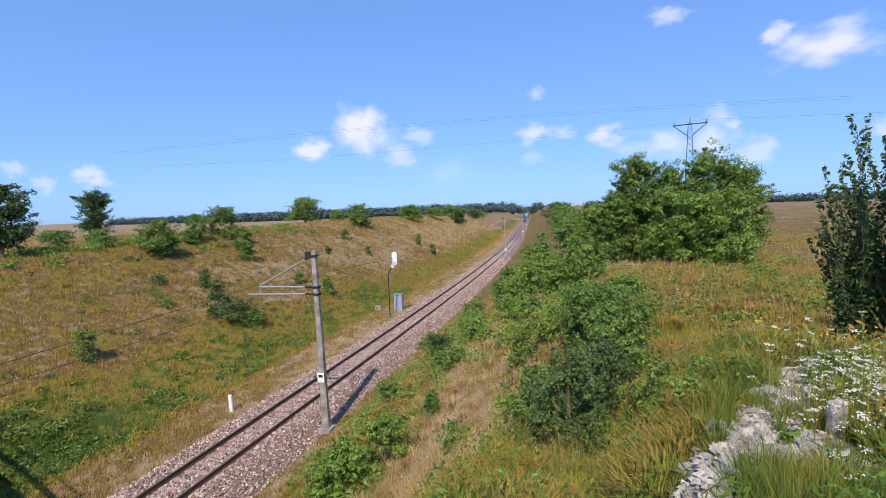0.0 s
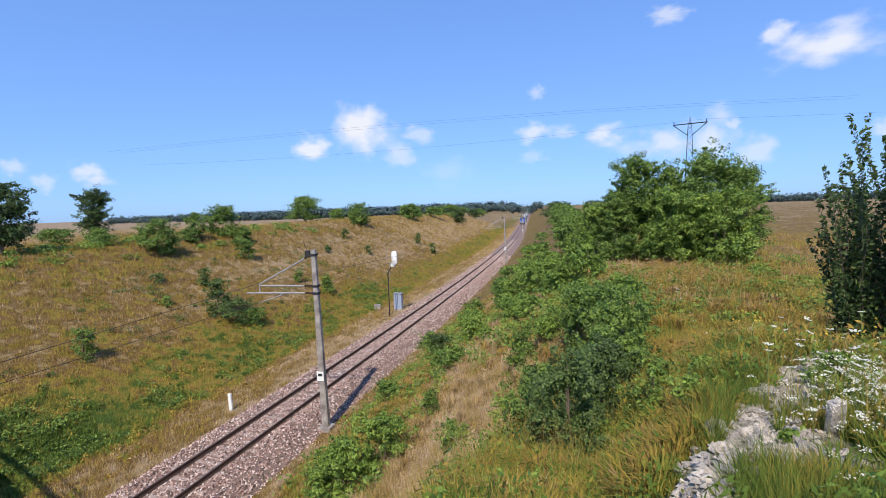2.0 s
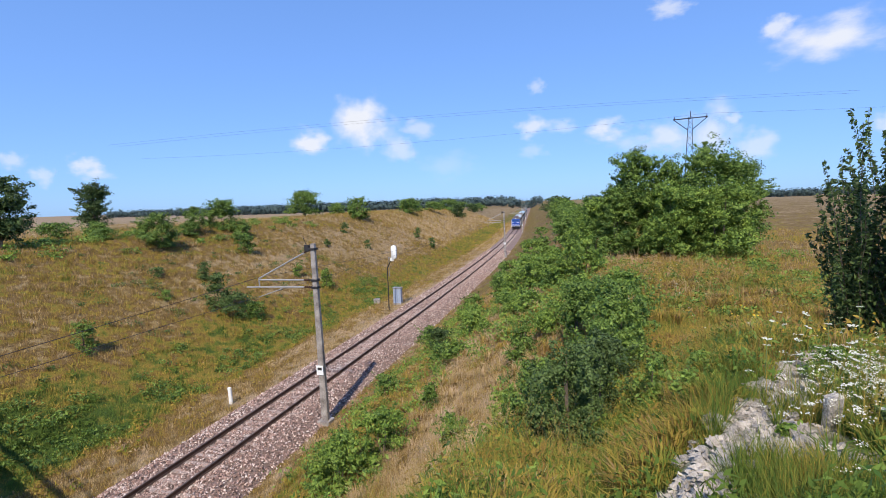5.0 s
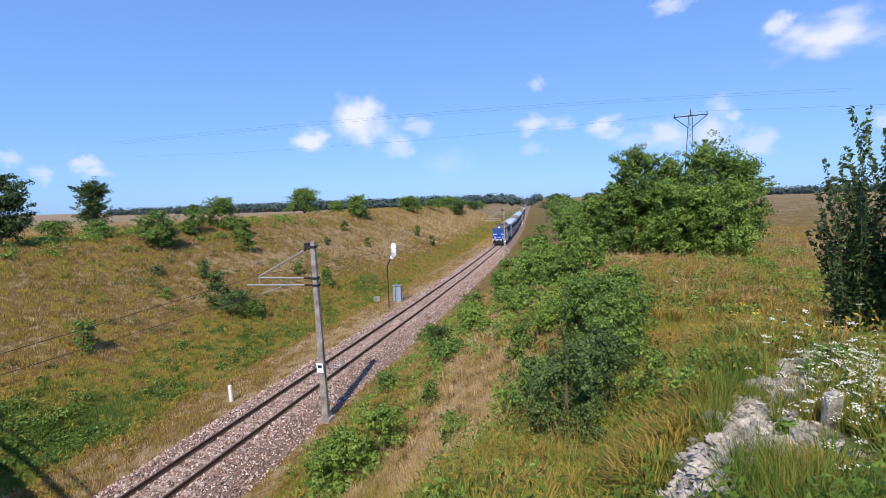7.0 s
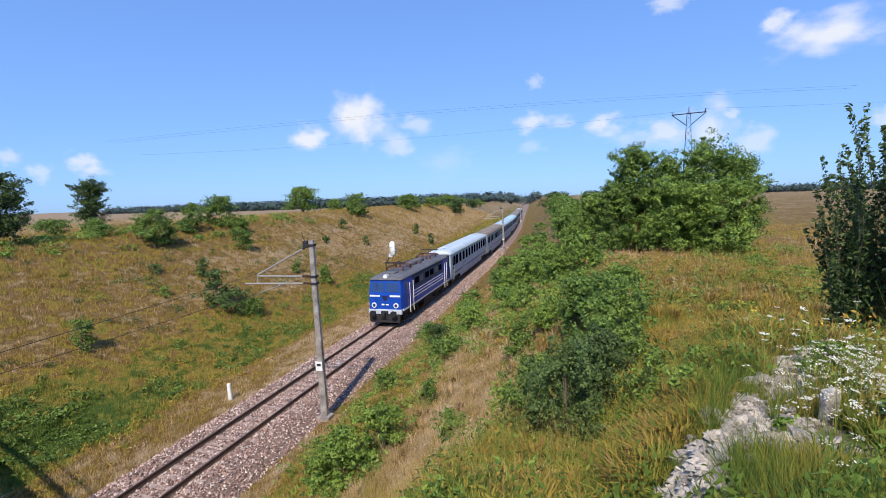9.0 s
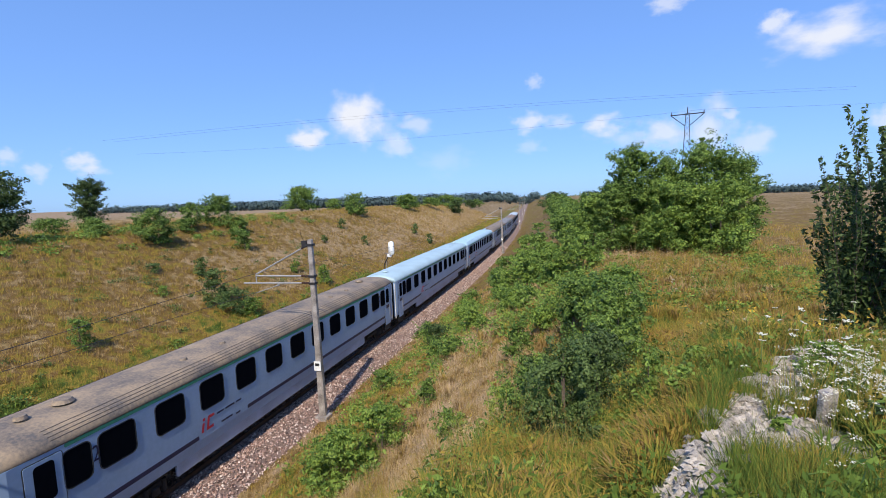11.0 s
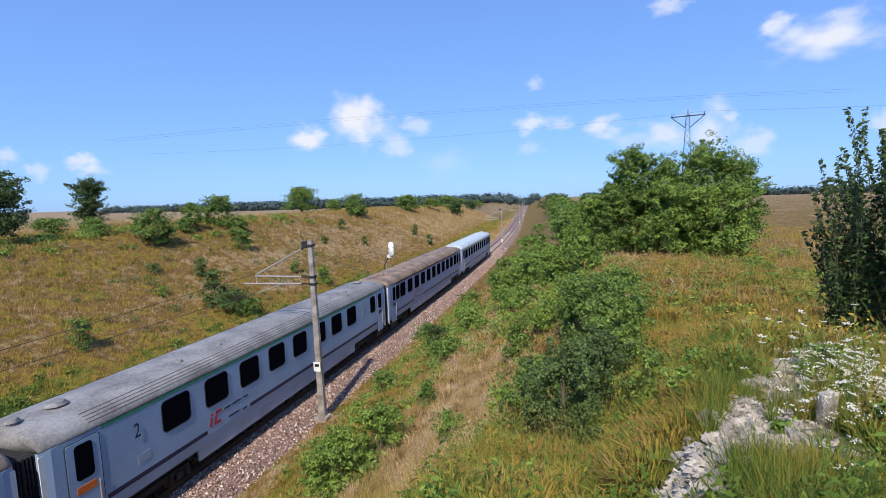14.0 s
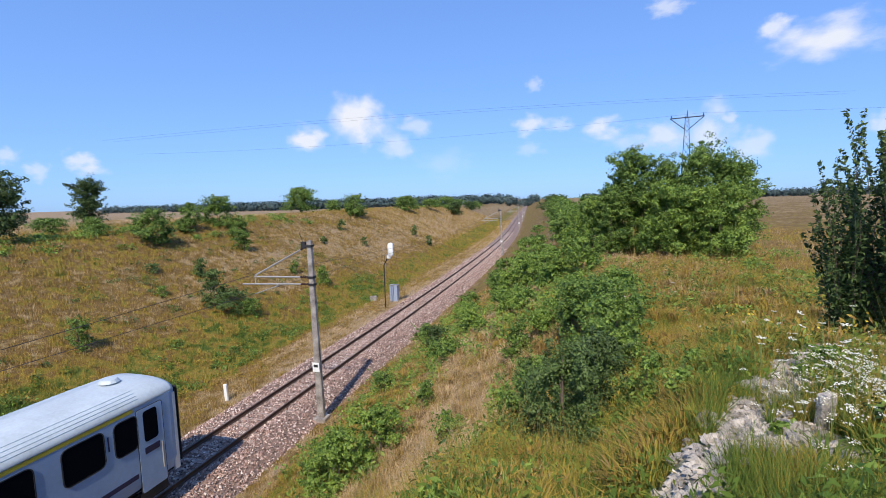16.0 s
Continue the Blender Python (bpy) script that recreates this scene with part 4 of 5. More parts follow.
def mast():
    """A tapered concrete mast with its swivelling bracket reaching over the line."""
    m = tagged(new("catenary_mast"), "weathered concrete catenary mast with a steel bracket arm", "mast", "catenary masts")
    bm = bmesh.new()
    loft(bm, [[(sx * a, sy * b, z) for sx, sy in ((-1, -0.7), (-0.7, -1), (0.7, -1), (1, -0.7), (1, 0.7), (0.7, 1), (-0.7, 1), (-1, 0.7))] for z, a, b in ((-0.9, 0.175, 0.14), (8.15, 0.11, 0.10))])
    part("post", bm, M_CONCRETE, m)
    bm = bmesh.new()
    box(bm, -0.32, 0.32, -0.3, 0.3, -0.9, -0.42, 0.03)
    part("footing", bm, M_CONCRETE, m)
    for z in (7.9, 6.42, 6.08):
        bm = bmesh.new()
        a = 0.155
        box(bm, -a, a, -a, a, z - 0.05, z + 0.05, 0.01)
        part("clamp", bm, M_DARK, m)
    bm = bmesh.new()
    tube(bm, (-0.5, 0, 7.72), (-3.12, 0, 6.5), 0.042)
    part("stay", bm, M_STEEL, m)
    bm = bmesh.new()
    tube(bm, (-0.62, 0, 6.42), (-3.15, 0, 6.44), 0.042)
    part("upper_tube", bm, M_STEEL, m)
    bm = bmesh.new()
    tube(bm, (-0.62, 0, 6.08), (-3.85, 0, 6.07), 0.042)
    part("lower_tube", bm, M_STEEL, m)
    bm = bmesh.new()
    tube(bm, (-1.85, 0, 6.0), (-3.2, 0, 5.58), 0.022)
    tube(bm, (-1.85, 0, 6.05), (-1.95, 0, 5.95), 0.05)
    part("steady_arm", bm, M_STEEL, m)
    bm = bmesh.new()
    tube(bm, (-3.12, 0, 6.5), (-3.12, 0, 6.05), 0.03)
    part("tip_bracket", bm, M_STEEL, m)
    for a, b in (((-0.15, 0, 7.9), (-0.52, 0, 7.72)), ((-0.14, 0, 6.42), (-0.66, 0, 6.42)), ((-0.14, 0, 6.08), (-0.66, 0, 6.08))):
        bm = bmesh.new()
        insulator(bm, a, b)
        part("insulator", bm, M_INSUL, m)
    bm = bmesh.new()
    box(bm, -0.44, -0.2, -0.06, 0.06, 7.78, 8.1, 0.01)
    tube(bm, (-0.35, 0, 8.1), (-0.5, 0, 8.5), 0.012)
    part("pulley", bm, M_DARK, m)
    bm = bmesh.new()
    box(bm, -0.2, 0.16, -0.175, -0.16, 1.85, 2.32, 0.004)
    sign = part("number_plate", bm, M_WHITE, m, "small white enamel plate")
    bm = bmesh.new()
    box(bm, -0.13, 0.09, -0.182, -0.1755, 2.09, 2.22)
    part("marking", bm, M_DARK, sign)
    return m


def line_side():
    first = mast()
    for i, y in enumerate(MAST_Y):
        at = pose(track_x(y) + 2.75, y, track_z(y), 0, -1.0, track_turn(y))
        if i == 0:
            first.matrix_basis = at
        else:
            copy_thing(first, at)
    # wires from mast to mast
    stops = (-49.3,) + MAST_Y + (361.5, 430.0)
    for name, d0, z0, sag, r, label in (("messenger_wire", -0.5, 6.5, 0.75, 0.011, "messenger wire over the line"), ("contact_wire", -0.45, 5.58, 0.05, 0.010, "copper contact wire over the line")):
        cu = bpy.data.curves.new(name, "CURVE")
        cu.dimensions, cu.bevel_depth, cu.bevel_resolution = "3D", r, 1
        sp = cu.splines.new("POLY")
        pts = []
        for a, b in zip(stops, stops[1:]):
            for k in range(16):
                s = k / 16
                y = a + (b - a) * s
                pts.append((*line_point(d0, y, z0 - sag * 4 * s * (1 - s)), 1))
        sp.points.add(len(pts) - 1)
        for p, q in zip(sp.points, pts):
            p.co = q
        cu.materials.append(M_WIRE)
        tagged(new(name, cu), label, "wire", "catenary wires")
    for a, b in zip(stops, stops[1:6]):
        for k in range(1, 8):
            s = k / 8
            y = a + (b - a) * s
            bm = bmesh.new()
            tube(bm, line_point(-0.5, y, 6.5 - 0.75 * 4 * s * (1 - s)), line_point(-0.45, y, 5.58 - 0.05 * 4 * s * (1 - s)), 0.004, None, 4)
            tagged(part("dropper_wire", bm, M_WIRE), "thin dropper between the two catenary wires", "wire", "droppers")


line_side()


def signal():
    s = tagged(new("signal"), "trackside signal seen from behind, white hood on a dark post", "signal")
    s.matrix_basis = pose(-3.72, 43.0, -0.75)
    bm = bmesh.new()
    tube(bm, (0, 0, -0.1), (0.0, 0, 4.25), 0.055, 0.05, 10)
    tube(bm, (0.0, 0, 4.25), (0.48, 0, 5.15), 0.05, 0.05, 10)
    part("post", bm, M_DARK, s)
    bm = bmesh.new()
    ring = [(0.28 * math.cos(t), 0.28 * math.sin(t)) for t in np.linspace(0, 2 * math.pi, 20, endpoint=False)]
    loft(bm, [[(0.8 + x * k, yy, 5.85 + z * k + (0.42 if z > 0 else -0.42)) for x, z in ring] for yy, k in ((-0.22, 0.9), (-0.18, 1.0), (0.02, 1.0))])
    part("hood", bm, M_WHITE, s, "white rounded signal hood", True)
    bm = bmesh.new()
    box(bm, 0.35, 0.75, -0.1, 0.1, 4.95, 5.25, 0.03)
    part("bracket", bm, M_WHITE, s)
    bm = bmesh.new()
    tube(bm, (0.18, 0.02, 5.3), (0.18, 0.02, 3.4), 0.025)
    tube(bm, (0.1, 0, 5.3), (0.45, 0, 5.3), 0.025)
    part("step_rail", bm, M_STEEL, s)
    c = tagged(new("relay_cabinet"), "grey-blue steel relay cabinet beside the signal", "cabinet")
    c.matrix_basis = pose(-3.75, 45.6, -0.78, 0, 0, 0)
    for i in range(2):
        bm = bmesh.new()
        box(bm, -0.44 + i * 0.45, -0.02 + i * 0.45, -0.25, 0.25, 0.15, 1.75, 0.02)
        part("door_panel", bm, mat("cabinet_paint", (0.31, 0.36, 0.46), 0.5), c)
    bm = bmesh.new()
    box(bm, -0.5, 0.5, -0.3, 0.3, 1.75, 1.85, 0.02)
    part("lid", bm, M_STEEL, c)
    bm = bmesh.new()
    box(bm, -0.46, 0.46, -0.26, 0.26, -0.1, 0.15, 0.02)
    part("plinth", bm, M_CONCRETE, c)
    b = bmesh.new()
    box(b, -0.35, 0.35, -0.3, 0.3, -0.1, 0.5, 0.06)
    k = tagged(part("cable_box", b, M_CONCRETE), "small pale concrete cable box in the grass", "cable box")
    k.matrix_basis = pose(-6.6, 46.5, -0.95, 0, 0, 20)
    b = bmesh.new()
    box(b, -0.1, 0.1, -0.07, 0.07, -0.2, 0.95, 0.03)
    k = tagged(part("marker_post", b, M_WHITE), "white concrete marker post at the ballast's edge", "marker post")
    k.matrix_basis = pose(-3.68, 20.3, -0.75, 0, -3, 0)


signal()


def pylon():
    """A lattice pylon on the plateau and its wires across the sky."""
    p = tagged(new("power_pylon"), "steel lattice power pylon with one crossarm behind the thicket", "pylon")
    base = soil(27, 117)
    p.matrix_basis = pose(39.3, 117, base, 0, 0, -14)
    H = 27.2 - base
    for sx, sy in ((-1, -1), (1, -1), (1, 1), (-1, 1)):
        bm = bmesh.new()
        tube(bm, (sx * 1.15, sy * 1.15, -0.2), (sx * 0.35, sy * 0.35, H), 0.07, 0.055, 4)
        part("leg", bm, M_DARK, p)
    zs = [H * (1 - 0.86 ** k) / (1 - 0.86 ** 11) for k in range(12)]
    for i, (a, b) in enumerate(zip(zs, zs[1:])):
        ra, rb = 1.15 - 0.8 * a / H, 1.15 - 0.8 * b / H
        bm = bmesh.new()
        for s in (-1, 1):
            f = s if i % 2 else -s
            tube(bm, (-f * ra, s * ra, a), (f * rb, s * rb, b), 0.03, None, 4)
            tube(bm, (s * ra, f * ra, a), (s * rb, -f * rb, b), 0.03, None, 4)
        part("brace", bm, M_DARK, p)
    bm = bmesh.new()
    tube(bm, (-3.4, 0, H - 0.3), (3.4, 0, H - 0.3), 0.11, None, 4)
    for s in (-1, 1):
        tube(bm, (s * 3.4, 0, H - 0.3), (s * 0.5, 0, H - 2.8), 0.08, None, 4)
    tube(bm, (0, 0, H - 0.5), (0, 0, H + 1.2), 0.08, None, 4)
    part("crossarm", bm, M_DARK, p)
    for x in (-3.2, 0.0, 3.2):
        bm = bmesh.new()
        insulator(bm, (x, 0, H - 0.4), (x, 0, H + 0.4), 0.12)
        part("insulator", bm, M_INSUL, p)
    # the line that the pylon carries, and another that crosses overhead
    m = p.matrix_basis
    spans = [(m @ Vector((x, 0, H + 0.4)), m @ Vector((x + e, 40 * e / abs(e), H - 1)), 1.5) for x in (3.2,) for e in (-150.0, 150.0)]
    spans += [(Vector((-99, 92 + 3 * k, 27.0)), Vector((76, 128.5 + 3 * k, 32.0)), -1.5) for k in (0, 1)]
    for a, far, sag in spans:
        cu = bpy.data.curves.new("power_line", "CURVE")
        cu.dimensions, cu.bevel_depth, cu.bevel_resolution = "3D", 0.014, 0
        sp = cu.splines.new("POLY")
        sp.points.add(24)
        for k, q in enumerate(sp.points):
            s = k / 24
            v = a.lerp(far, s)
            q.co = (v.x, v.y, v.z - sag * 4 * s * (1 - s), 1)
        cu.materials.append(M_WIRE)
        tagged(new("power_line", cu), "thin power line across the sky", "power line", "power lines")


pylon()


def clouds():
    """Small fair-weather clouds, far behind all else."""
    def cloud_mat(seed):
        m = bpy.data.materials.new("cloud")
        m.use_nodes = True
        n, l = m.node_tree.nodes, m.node_tree.links
        n.remove(n["Principled BSDF"])
        tc, noi, ms = n.new("ShaderNodeTexCoord"), n.new("ShaderNodeTexNoise"), n.new("ShaderNodeMixShader")
        em, tr = n.new("ShaderNodeEmission"), n.new("ShaderNodeBsdfTransparent")
        noi.noise_dimensions = "4D"
        noi.inputs["W"].default_value, noi.inputs["Scale"].default_value, noi.inputs["Detail"].default_value = seed, 2.2, 7
        l.new(tc.outputs["Object"], noi.inputs["Vector"])
        ln = n.new("ShaderNodeVectorMath")
        ln.operation = "LENGTH"
        l.new(tc.outputs["Object"], ln.inputs[0])
        fall = n.new("ShaderNodeMath")
        fall.operation = "MULTIPLY_ADD"
        fall.inputs[1].default_value, fall.inputs[2].default_value = -0.85, 0.48
        l.new(ln.outputs["Value"], fall.inputs[0])
        ad = n.new("ShaderNodeMath")
        l.new(fall.outputs[0], ad.inputs[0]), l.new(noi.outputs[0], ad.inputs[1])
        mp = n.new("ShaderNodeMapRange")
        mp.inputs[1].default_value, mp.inputs[2].default_value = 0.42, 0.92
        mp.interpolation_type = "SMOOTHSTEP"
        l.new(ad.outputs[0], mp.inputs[0])
        return m, n, l, em, tr, ms, mp
    for i, (px, pz, w, h, thick) in enumerate(CLOUDS):
        m, n, l, em, tr, ms, mp = cloud_mat(i * 3.7)
        em.inputs[0].default_value, em.inputs[1].default_value = (0.86, 0.89, 0.98, 1), 1.0
        mul = n.new("ShaderNodeMath")
        mul.operation = "MULTIPLY"
        mul.inputs[1].default_value = thick
        l.new(mp.outputs[0], mul.inputs[0]), l.new(mul.outputs[0], ms.inputs[0])
        l.new(tr.outputs[0], ms.inputs[1]), l.new(em.outputs[0], ms.inputs[2]), l.new(ms.outputs[0], n["Material Output"].inputs[0])
        az, el = radians(px), radians(pz)
        way = Vector((math.sin(az) * math.cos(el), math.cos(az) * math.cos(el), math.sin(el)))
        bm = bmesh.new()
        bmesh.ops.create_grid(bm, x_segments=2, y_segments=2, size=1)
        c = tagged(part("cloud", bm, m), "small white fair-weather cloud in the blue sky", "cloud", "clouds", "structure")
        R = 3600.0
        at = EYE + way * R
        c.matrix_basis = Matrix.Translation(at) @ way.to_track_quat("Z", "Y").to_matrix().to_4x4() @ Matrix.Diagonal((R * radians(w) / 2, R * radians(h) / 2, 1, 1))


CLOUDS = (
    (-25.3, 9.49, 12.94, 11.15, 1.00),
    (-31.27, 7.50, 8.32, 5.43, 0.95),
    (-18.38, 9.04, 8.07, 4.30, 0.50),
    (-20.71, 6.66, 7.62, 5.96, 0.55),
    (-52.74, 4.61, 4.90, 3.49, 0.70),
    (-52.16, 3.82, 6.19, 2.64, 0.45),
    (-56.22, 3.60, 3.51, 3.33, 0.50),
    (-58.18, 4.95, 3.76, 3.21, 0.50),
    (-4.75, 8.51, 7.46, 4.77, 0.75),
    (-1.24, 8.42, 5.88, 3.35, 0.45),
    (3.27, 7.85, 9.12, 5.12, 0.85),
    (5.75, 6.12, 7.61, 4.57, 0.40),
    (9.78, 6.42, 10.14, 6.88, 0.70),
    (13.81, 6.64, 9.76, 10.41, 0.70),
    (17.85, 4.84, 7.70, 6.39, 0.55),
    (-4.25, 12.98, 3.88, 3.10, 0.45),
    (19.28, 15.52, 5.55, 4.23, 0.80),
    (23.59, 13.72, 14.38, 7.26, 0.95),
    (9.78, 19.21, 6.80, 3.63, 0.60),
    (27.61, 5.84, 4.46, 3.96, 0.60),
    (-4.64, 5.79, 6.03, 3.22, 0.30),
    (15.91, 7.66, 3.11, 2.21, 0.50),
    (-14.83, 4.51, 12.34, 6.58, 0.20),
)
clouds()

# ---- the train ----
M_SIDE = mat("coach_pale_grey", (0.30, 0.415, 0.60), 0.45, var=0.08, scale=0.7, fine=8)
M_SIDE_BLUE = mat("coach_blue_grey", (0.21, 0.30, 0.49), 0.45, var=0.1, scale=0.7, fine=8)
M_NAVY = mat("navy_stripe", (0.018, 0.022, 0.075), 0.4)
M_SKIRT = mat("skirt_grey", (0.33, 0.39, 0.52), 0.5, var=0.18, scale=1.2)
M_UNDER = mat("underframe_soot", (0.022, 0.021, 0.022), 0.8)
M_FRAME = mat("window_rubber", (0.03, 0.035, 0.045), 0.7)
M_GREEN = mat("green_band", (0.06, 0.28, 0.17), 0.5)
M_YELLOW = mat("yellow_band", (0.50, 0.40, 0.05), 0.5)
M_MAROON = mat("maroon_band", (0.10, 0.03, 0.05), 0.5)
M_ORANGE = mat("orange_display", (0.75, 0.17, 0.03), 0.5)
M_RED = mat("red_lettering", (0.55, 0.03, 0.05), 0.5)
ROOFS = {
    "silver": mat("roof_silver", (0.50, 0.56, 0.60), 0.5, 0.0, var=0.12, scale=0.8, fine=10),
    "blue": mat("roof_pale_blue", (0.42, 0.60, 0.70), 0.5, 0.0, var=0.07, scale=0.8, fine=10),
    "aqua": mat("roof_aqua_grey", (0.40, 0.53, 0.58), 0.5, 0.0, var=0.1, scale=0.8, fine=10),
    "brown": mat("roof_sooty_brown", (0.29, 0.215, 0.14), 0.75, 0.0, var=0.3, scale=0.9, fine=12, second=(0.17, 0.15, 0.14)),
    "rust": mat("roof_rusty_brown", (0.30, 0.20, 0.125), 0.75, 0.0, var=0.3, scale=0.9, fine=12, second=(0.14, 0.12, 0.115)),
    "grey": mat("roof_sooty_grey", (0.25, 0.25, 0.25), 0.75, 0.0, var=0.25, scale=0.9, fine=12, second=(0.18, 0.17, 0.17)),
}
M_RIB_DARK = mat("rib_dark", (0.10, 0.085, 0.075), 0.8)
M_RIB_PALE = mat("rib_pale", (0.36, 0.47, 0.54), 0.6)
MESHES = {}


def shared(key, make):
    """A mesh made once and shared by all alike parts."""
    if key not in MESHES:
        bm, material, smooth = make()
        me = bpy.data.meshes.new(key[0])
        if smooth:
            for f in bm.faces:
                f.smooth = True
        bm.to_mesh(me)
        bm.free()
        me.materials.append(material)
        MESHES[key] = me
    return MESHES[key]


def slab(x, y0, y1, z0, z1, r, depth):
    """A rounded plate on a side wall, outer face at x + depth."""
    bm = bmesh.new()
    pts = []
    for cy, cz, a in ((y1 - r, z1 - r, 0), (y0 + r, z1 - r, 90), (y0 + r, z0 + r, 180), (y1 - r, z0 + r, 270)):
        for k in range(4):
            t = radians(a + k * 30)
            pts.append((cy + r * math.cos(t), cz + r * math.sin(t)))
    loft(bm, [[(x + e, y, z) for y, z in pts] for e in (-0.01, depth)])
    return bm


def slab_ring(x, y0, y1, z0, z1, r, depth, w):
    bm = bmesh.new()

    def outline(g):
        pts = []
        rr = r + g
        for cy, cz, a in ((y1 - r, z1 - r, 0), (y0 + r, z1 - r, 90), (y0 + r, z0 + r, 180), (y1 - r, z0 + r, 270)):
            for k in range(4):
                t = radians(a + k * 30)
                pts.append((cy + rr * math.cos(t), cz + rr * math.sin(t)))
        return pts
    a, b = outline(0), outline(w)
    n = len(a)
    rings = [[(x - 0.01, *p) for p in b], [(x + depth, *p) for p in b], [(x + depth, *p) for p in a], [(x - 0.01, *p) for p in a]]
    vs = [[bm.verts.new(p) for p in ring] for ring in rings]
    for u, v in zip(vs, vs[1:]):
        for i in range(n):
            bm.faces.new((u[i], u[(i + 1) % n], v[(i + 1) % n], v[i]))
    bmesh.ops.recalc_face_normals(bm, faces=bm.faces)
    return bm


WALL = 1.41
SILL, CANT, TOP = 1.05, 3.70, 4.22


def bogie(parent, y, base=2.5, r=0.46):
    b = put("bogie", shared(("bogie", base), lambda: bogie_frame(base)), parent, "sooty bogie")
    b.matrix_basis = pose(0, y, 0)
    for dy in (-base / 2, base / 2):
        for s in (-1, 1):
            put("wheel", shared(("wheel", r), lambda: wheel(r)), b, "", pose(s * 0.74, dy, r, 0, 0, 0))


def wheel(r):
    bm = bmesh.new()
    tube(bm, (-0.065, 0, 0), (0.065, 0, 0), r, None, 24)
    tube(bm, (-0.1, 0, 0), (0.1, 0, 0), 0.12, None, 10)
    return bm, M_UNDER, False


def bogie_frame(base):
    bm = bmesh.new()
    for s in (-1, 1):
        box(bm, s * 1.0 - 0.07, s * 1.0 + 0.07, -base / 2 - 0.45, base / 2 + 0.45, 0.5, 0.72, 0.03)
        for dy in (-base / 2, base / 2):
            box(bm, s * 1.02 - 0.13, s * 1.02 + 0.13, dy - 0.16, dy + 0.16, 0.32, 0.62, 0.04)
            tube(bm, (s * 1.05, dy - 0.35, 0.3), (s * 1.05, dy - 0.35, 0.75), 0.1, None, 8)
            tube(bm, (s * 1.05, dy + 0.35, 0.3), (s * 1.05, dy + 0.35, 0.75), 0.1, None, 8)
    box(bm, -1.0, 1.0, -0.3, 0.3, 0.5, 0.85, 0.03)
    return bm, M_UNDER, False


def coach_section():
    """Half outline of a coach's shell from the sill over the roof, as (x, z) from one side to the other."""
    side = [(1.36, SILL), (WALL, SILL + 0.35), (WALL, CANT)]
    n = 9
    arc = [(WALL * math.cos(t) ** 0.72, CANT + (TOP - CANT) * math.sin(t) ** 0.9) for t in np.linspace(0, math.pi / 2, n + 1)[1:]]
    return side, arc


def coach_shell(half, side_mat):
    bm = bmesh.new()
    side, _ = coach_section()
    ring = [(x, z) for x, z in side] + [(-x, z) for x, z in side[::-1]]
    loft(bm, [[(x * k, y, z) for x, z in ring] for y, k in ((-half, 0.95), (-half + 0.25, 1.0), (half - 0.25, 1.0), (half, 0.95))])
    return bm, side_mat, False


def coach_roof(half, material):
    bm = bmesh.new()
    _, arc = coach_section()
    ring = [(WALL, CANT - 0.01), (WALL + 0.012, CANT + 0.03)] + arc + [(-x, z) for x, z in arc[-2::-1]] + [(-WALL - 0.012, CANT + 0.03), (-WALL, CANT - 0.01)]

    def at(y, k, f):
        return [(x * k, y, CANT + (z - CANT) * f) for x, z in ring]
    loft(bm, [at(-half, 0.95, 0.74), at(-half + 0.12, 0.97, 0.88), at(-half + 0.45, 0.99, 0.96), at(-half + 1.0, 1, 1), at(half - 1.0, 1, 1), at(half - 0.45, 0.99, 0.96), at(half - 0.12, 0.97, 0.88), at(half, 0.95, 0.74)])
    return bm, material, True


def roof_rib(half, material, i):
    bm = bmesh.new()
    _, arc = coach_section()
    x, z = arc[i]
    x2, z2 = arc[i + 1]
    px, pz = x * 0.92 + x2 * 0.08, z * 0.92 + z2 * 0.08
    for s in (-1, 1):
        loft(bm, [[(s * x, y, z - 0.01), (s * x * 1.003, y, z + 0.014), (s * px, y, pz + 0.012), (s * px, y, pz - 0.01)] for y in (-half + 1.3, half - 1.3)])
    return bm, material, False


def digits(text, size):
    cu = bpy.data.curves.new("class_digit", "FONT")
    cu.body, cu.size, cu.extrude = text, size, 0.002
    ob = bpy.data.objects.new("class_digit", cu)
    scene.collection.objects.link(ob)
    dg = bpy.context.evaluated_depsgraph_get()
    me = bpy.data.meshes.new_from_object(ob.evaluated_get(dg))
    bpy.data.objects.remove(ob)
    me.transform(Matrix.Diagonal((0.68, 1, 1, 1)))
    me.materials.clear()
    me.materials.append(M_NAVY)
    return me


DIGIT = {k: digits(k, 0.66) for k in "12"}


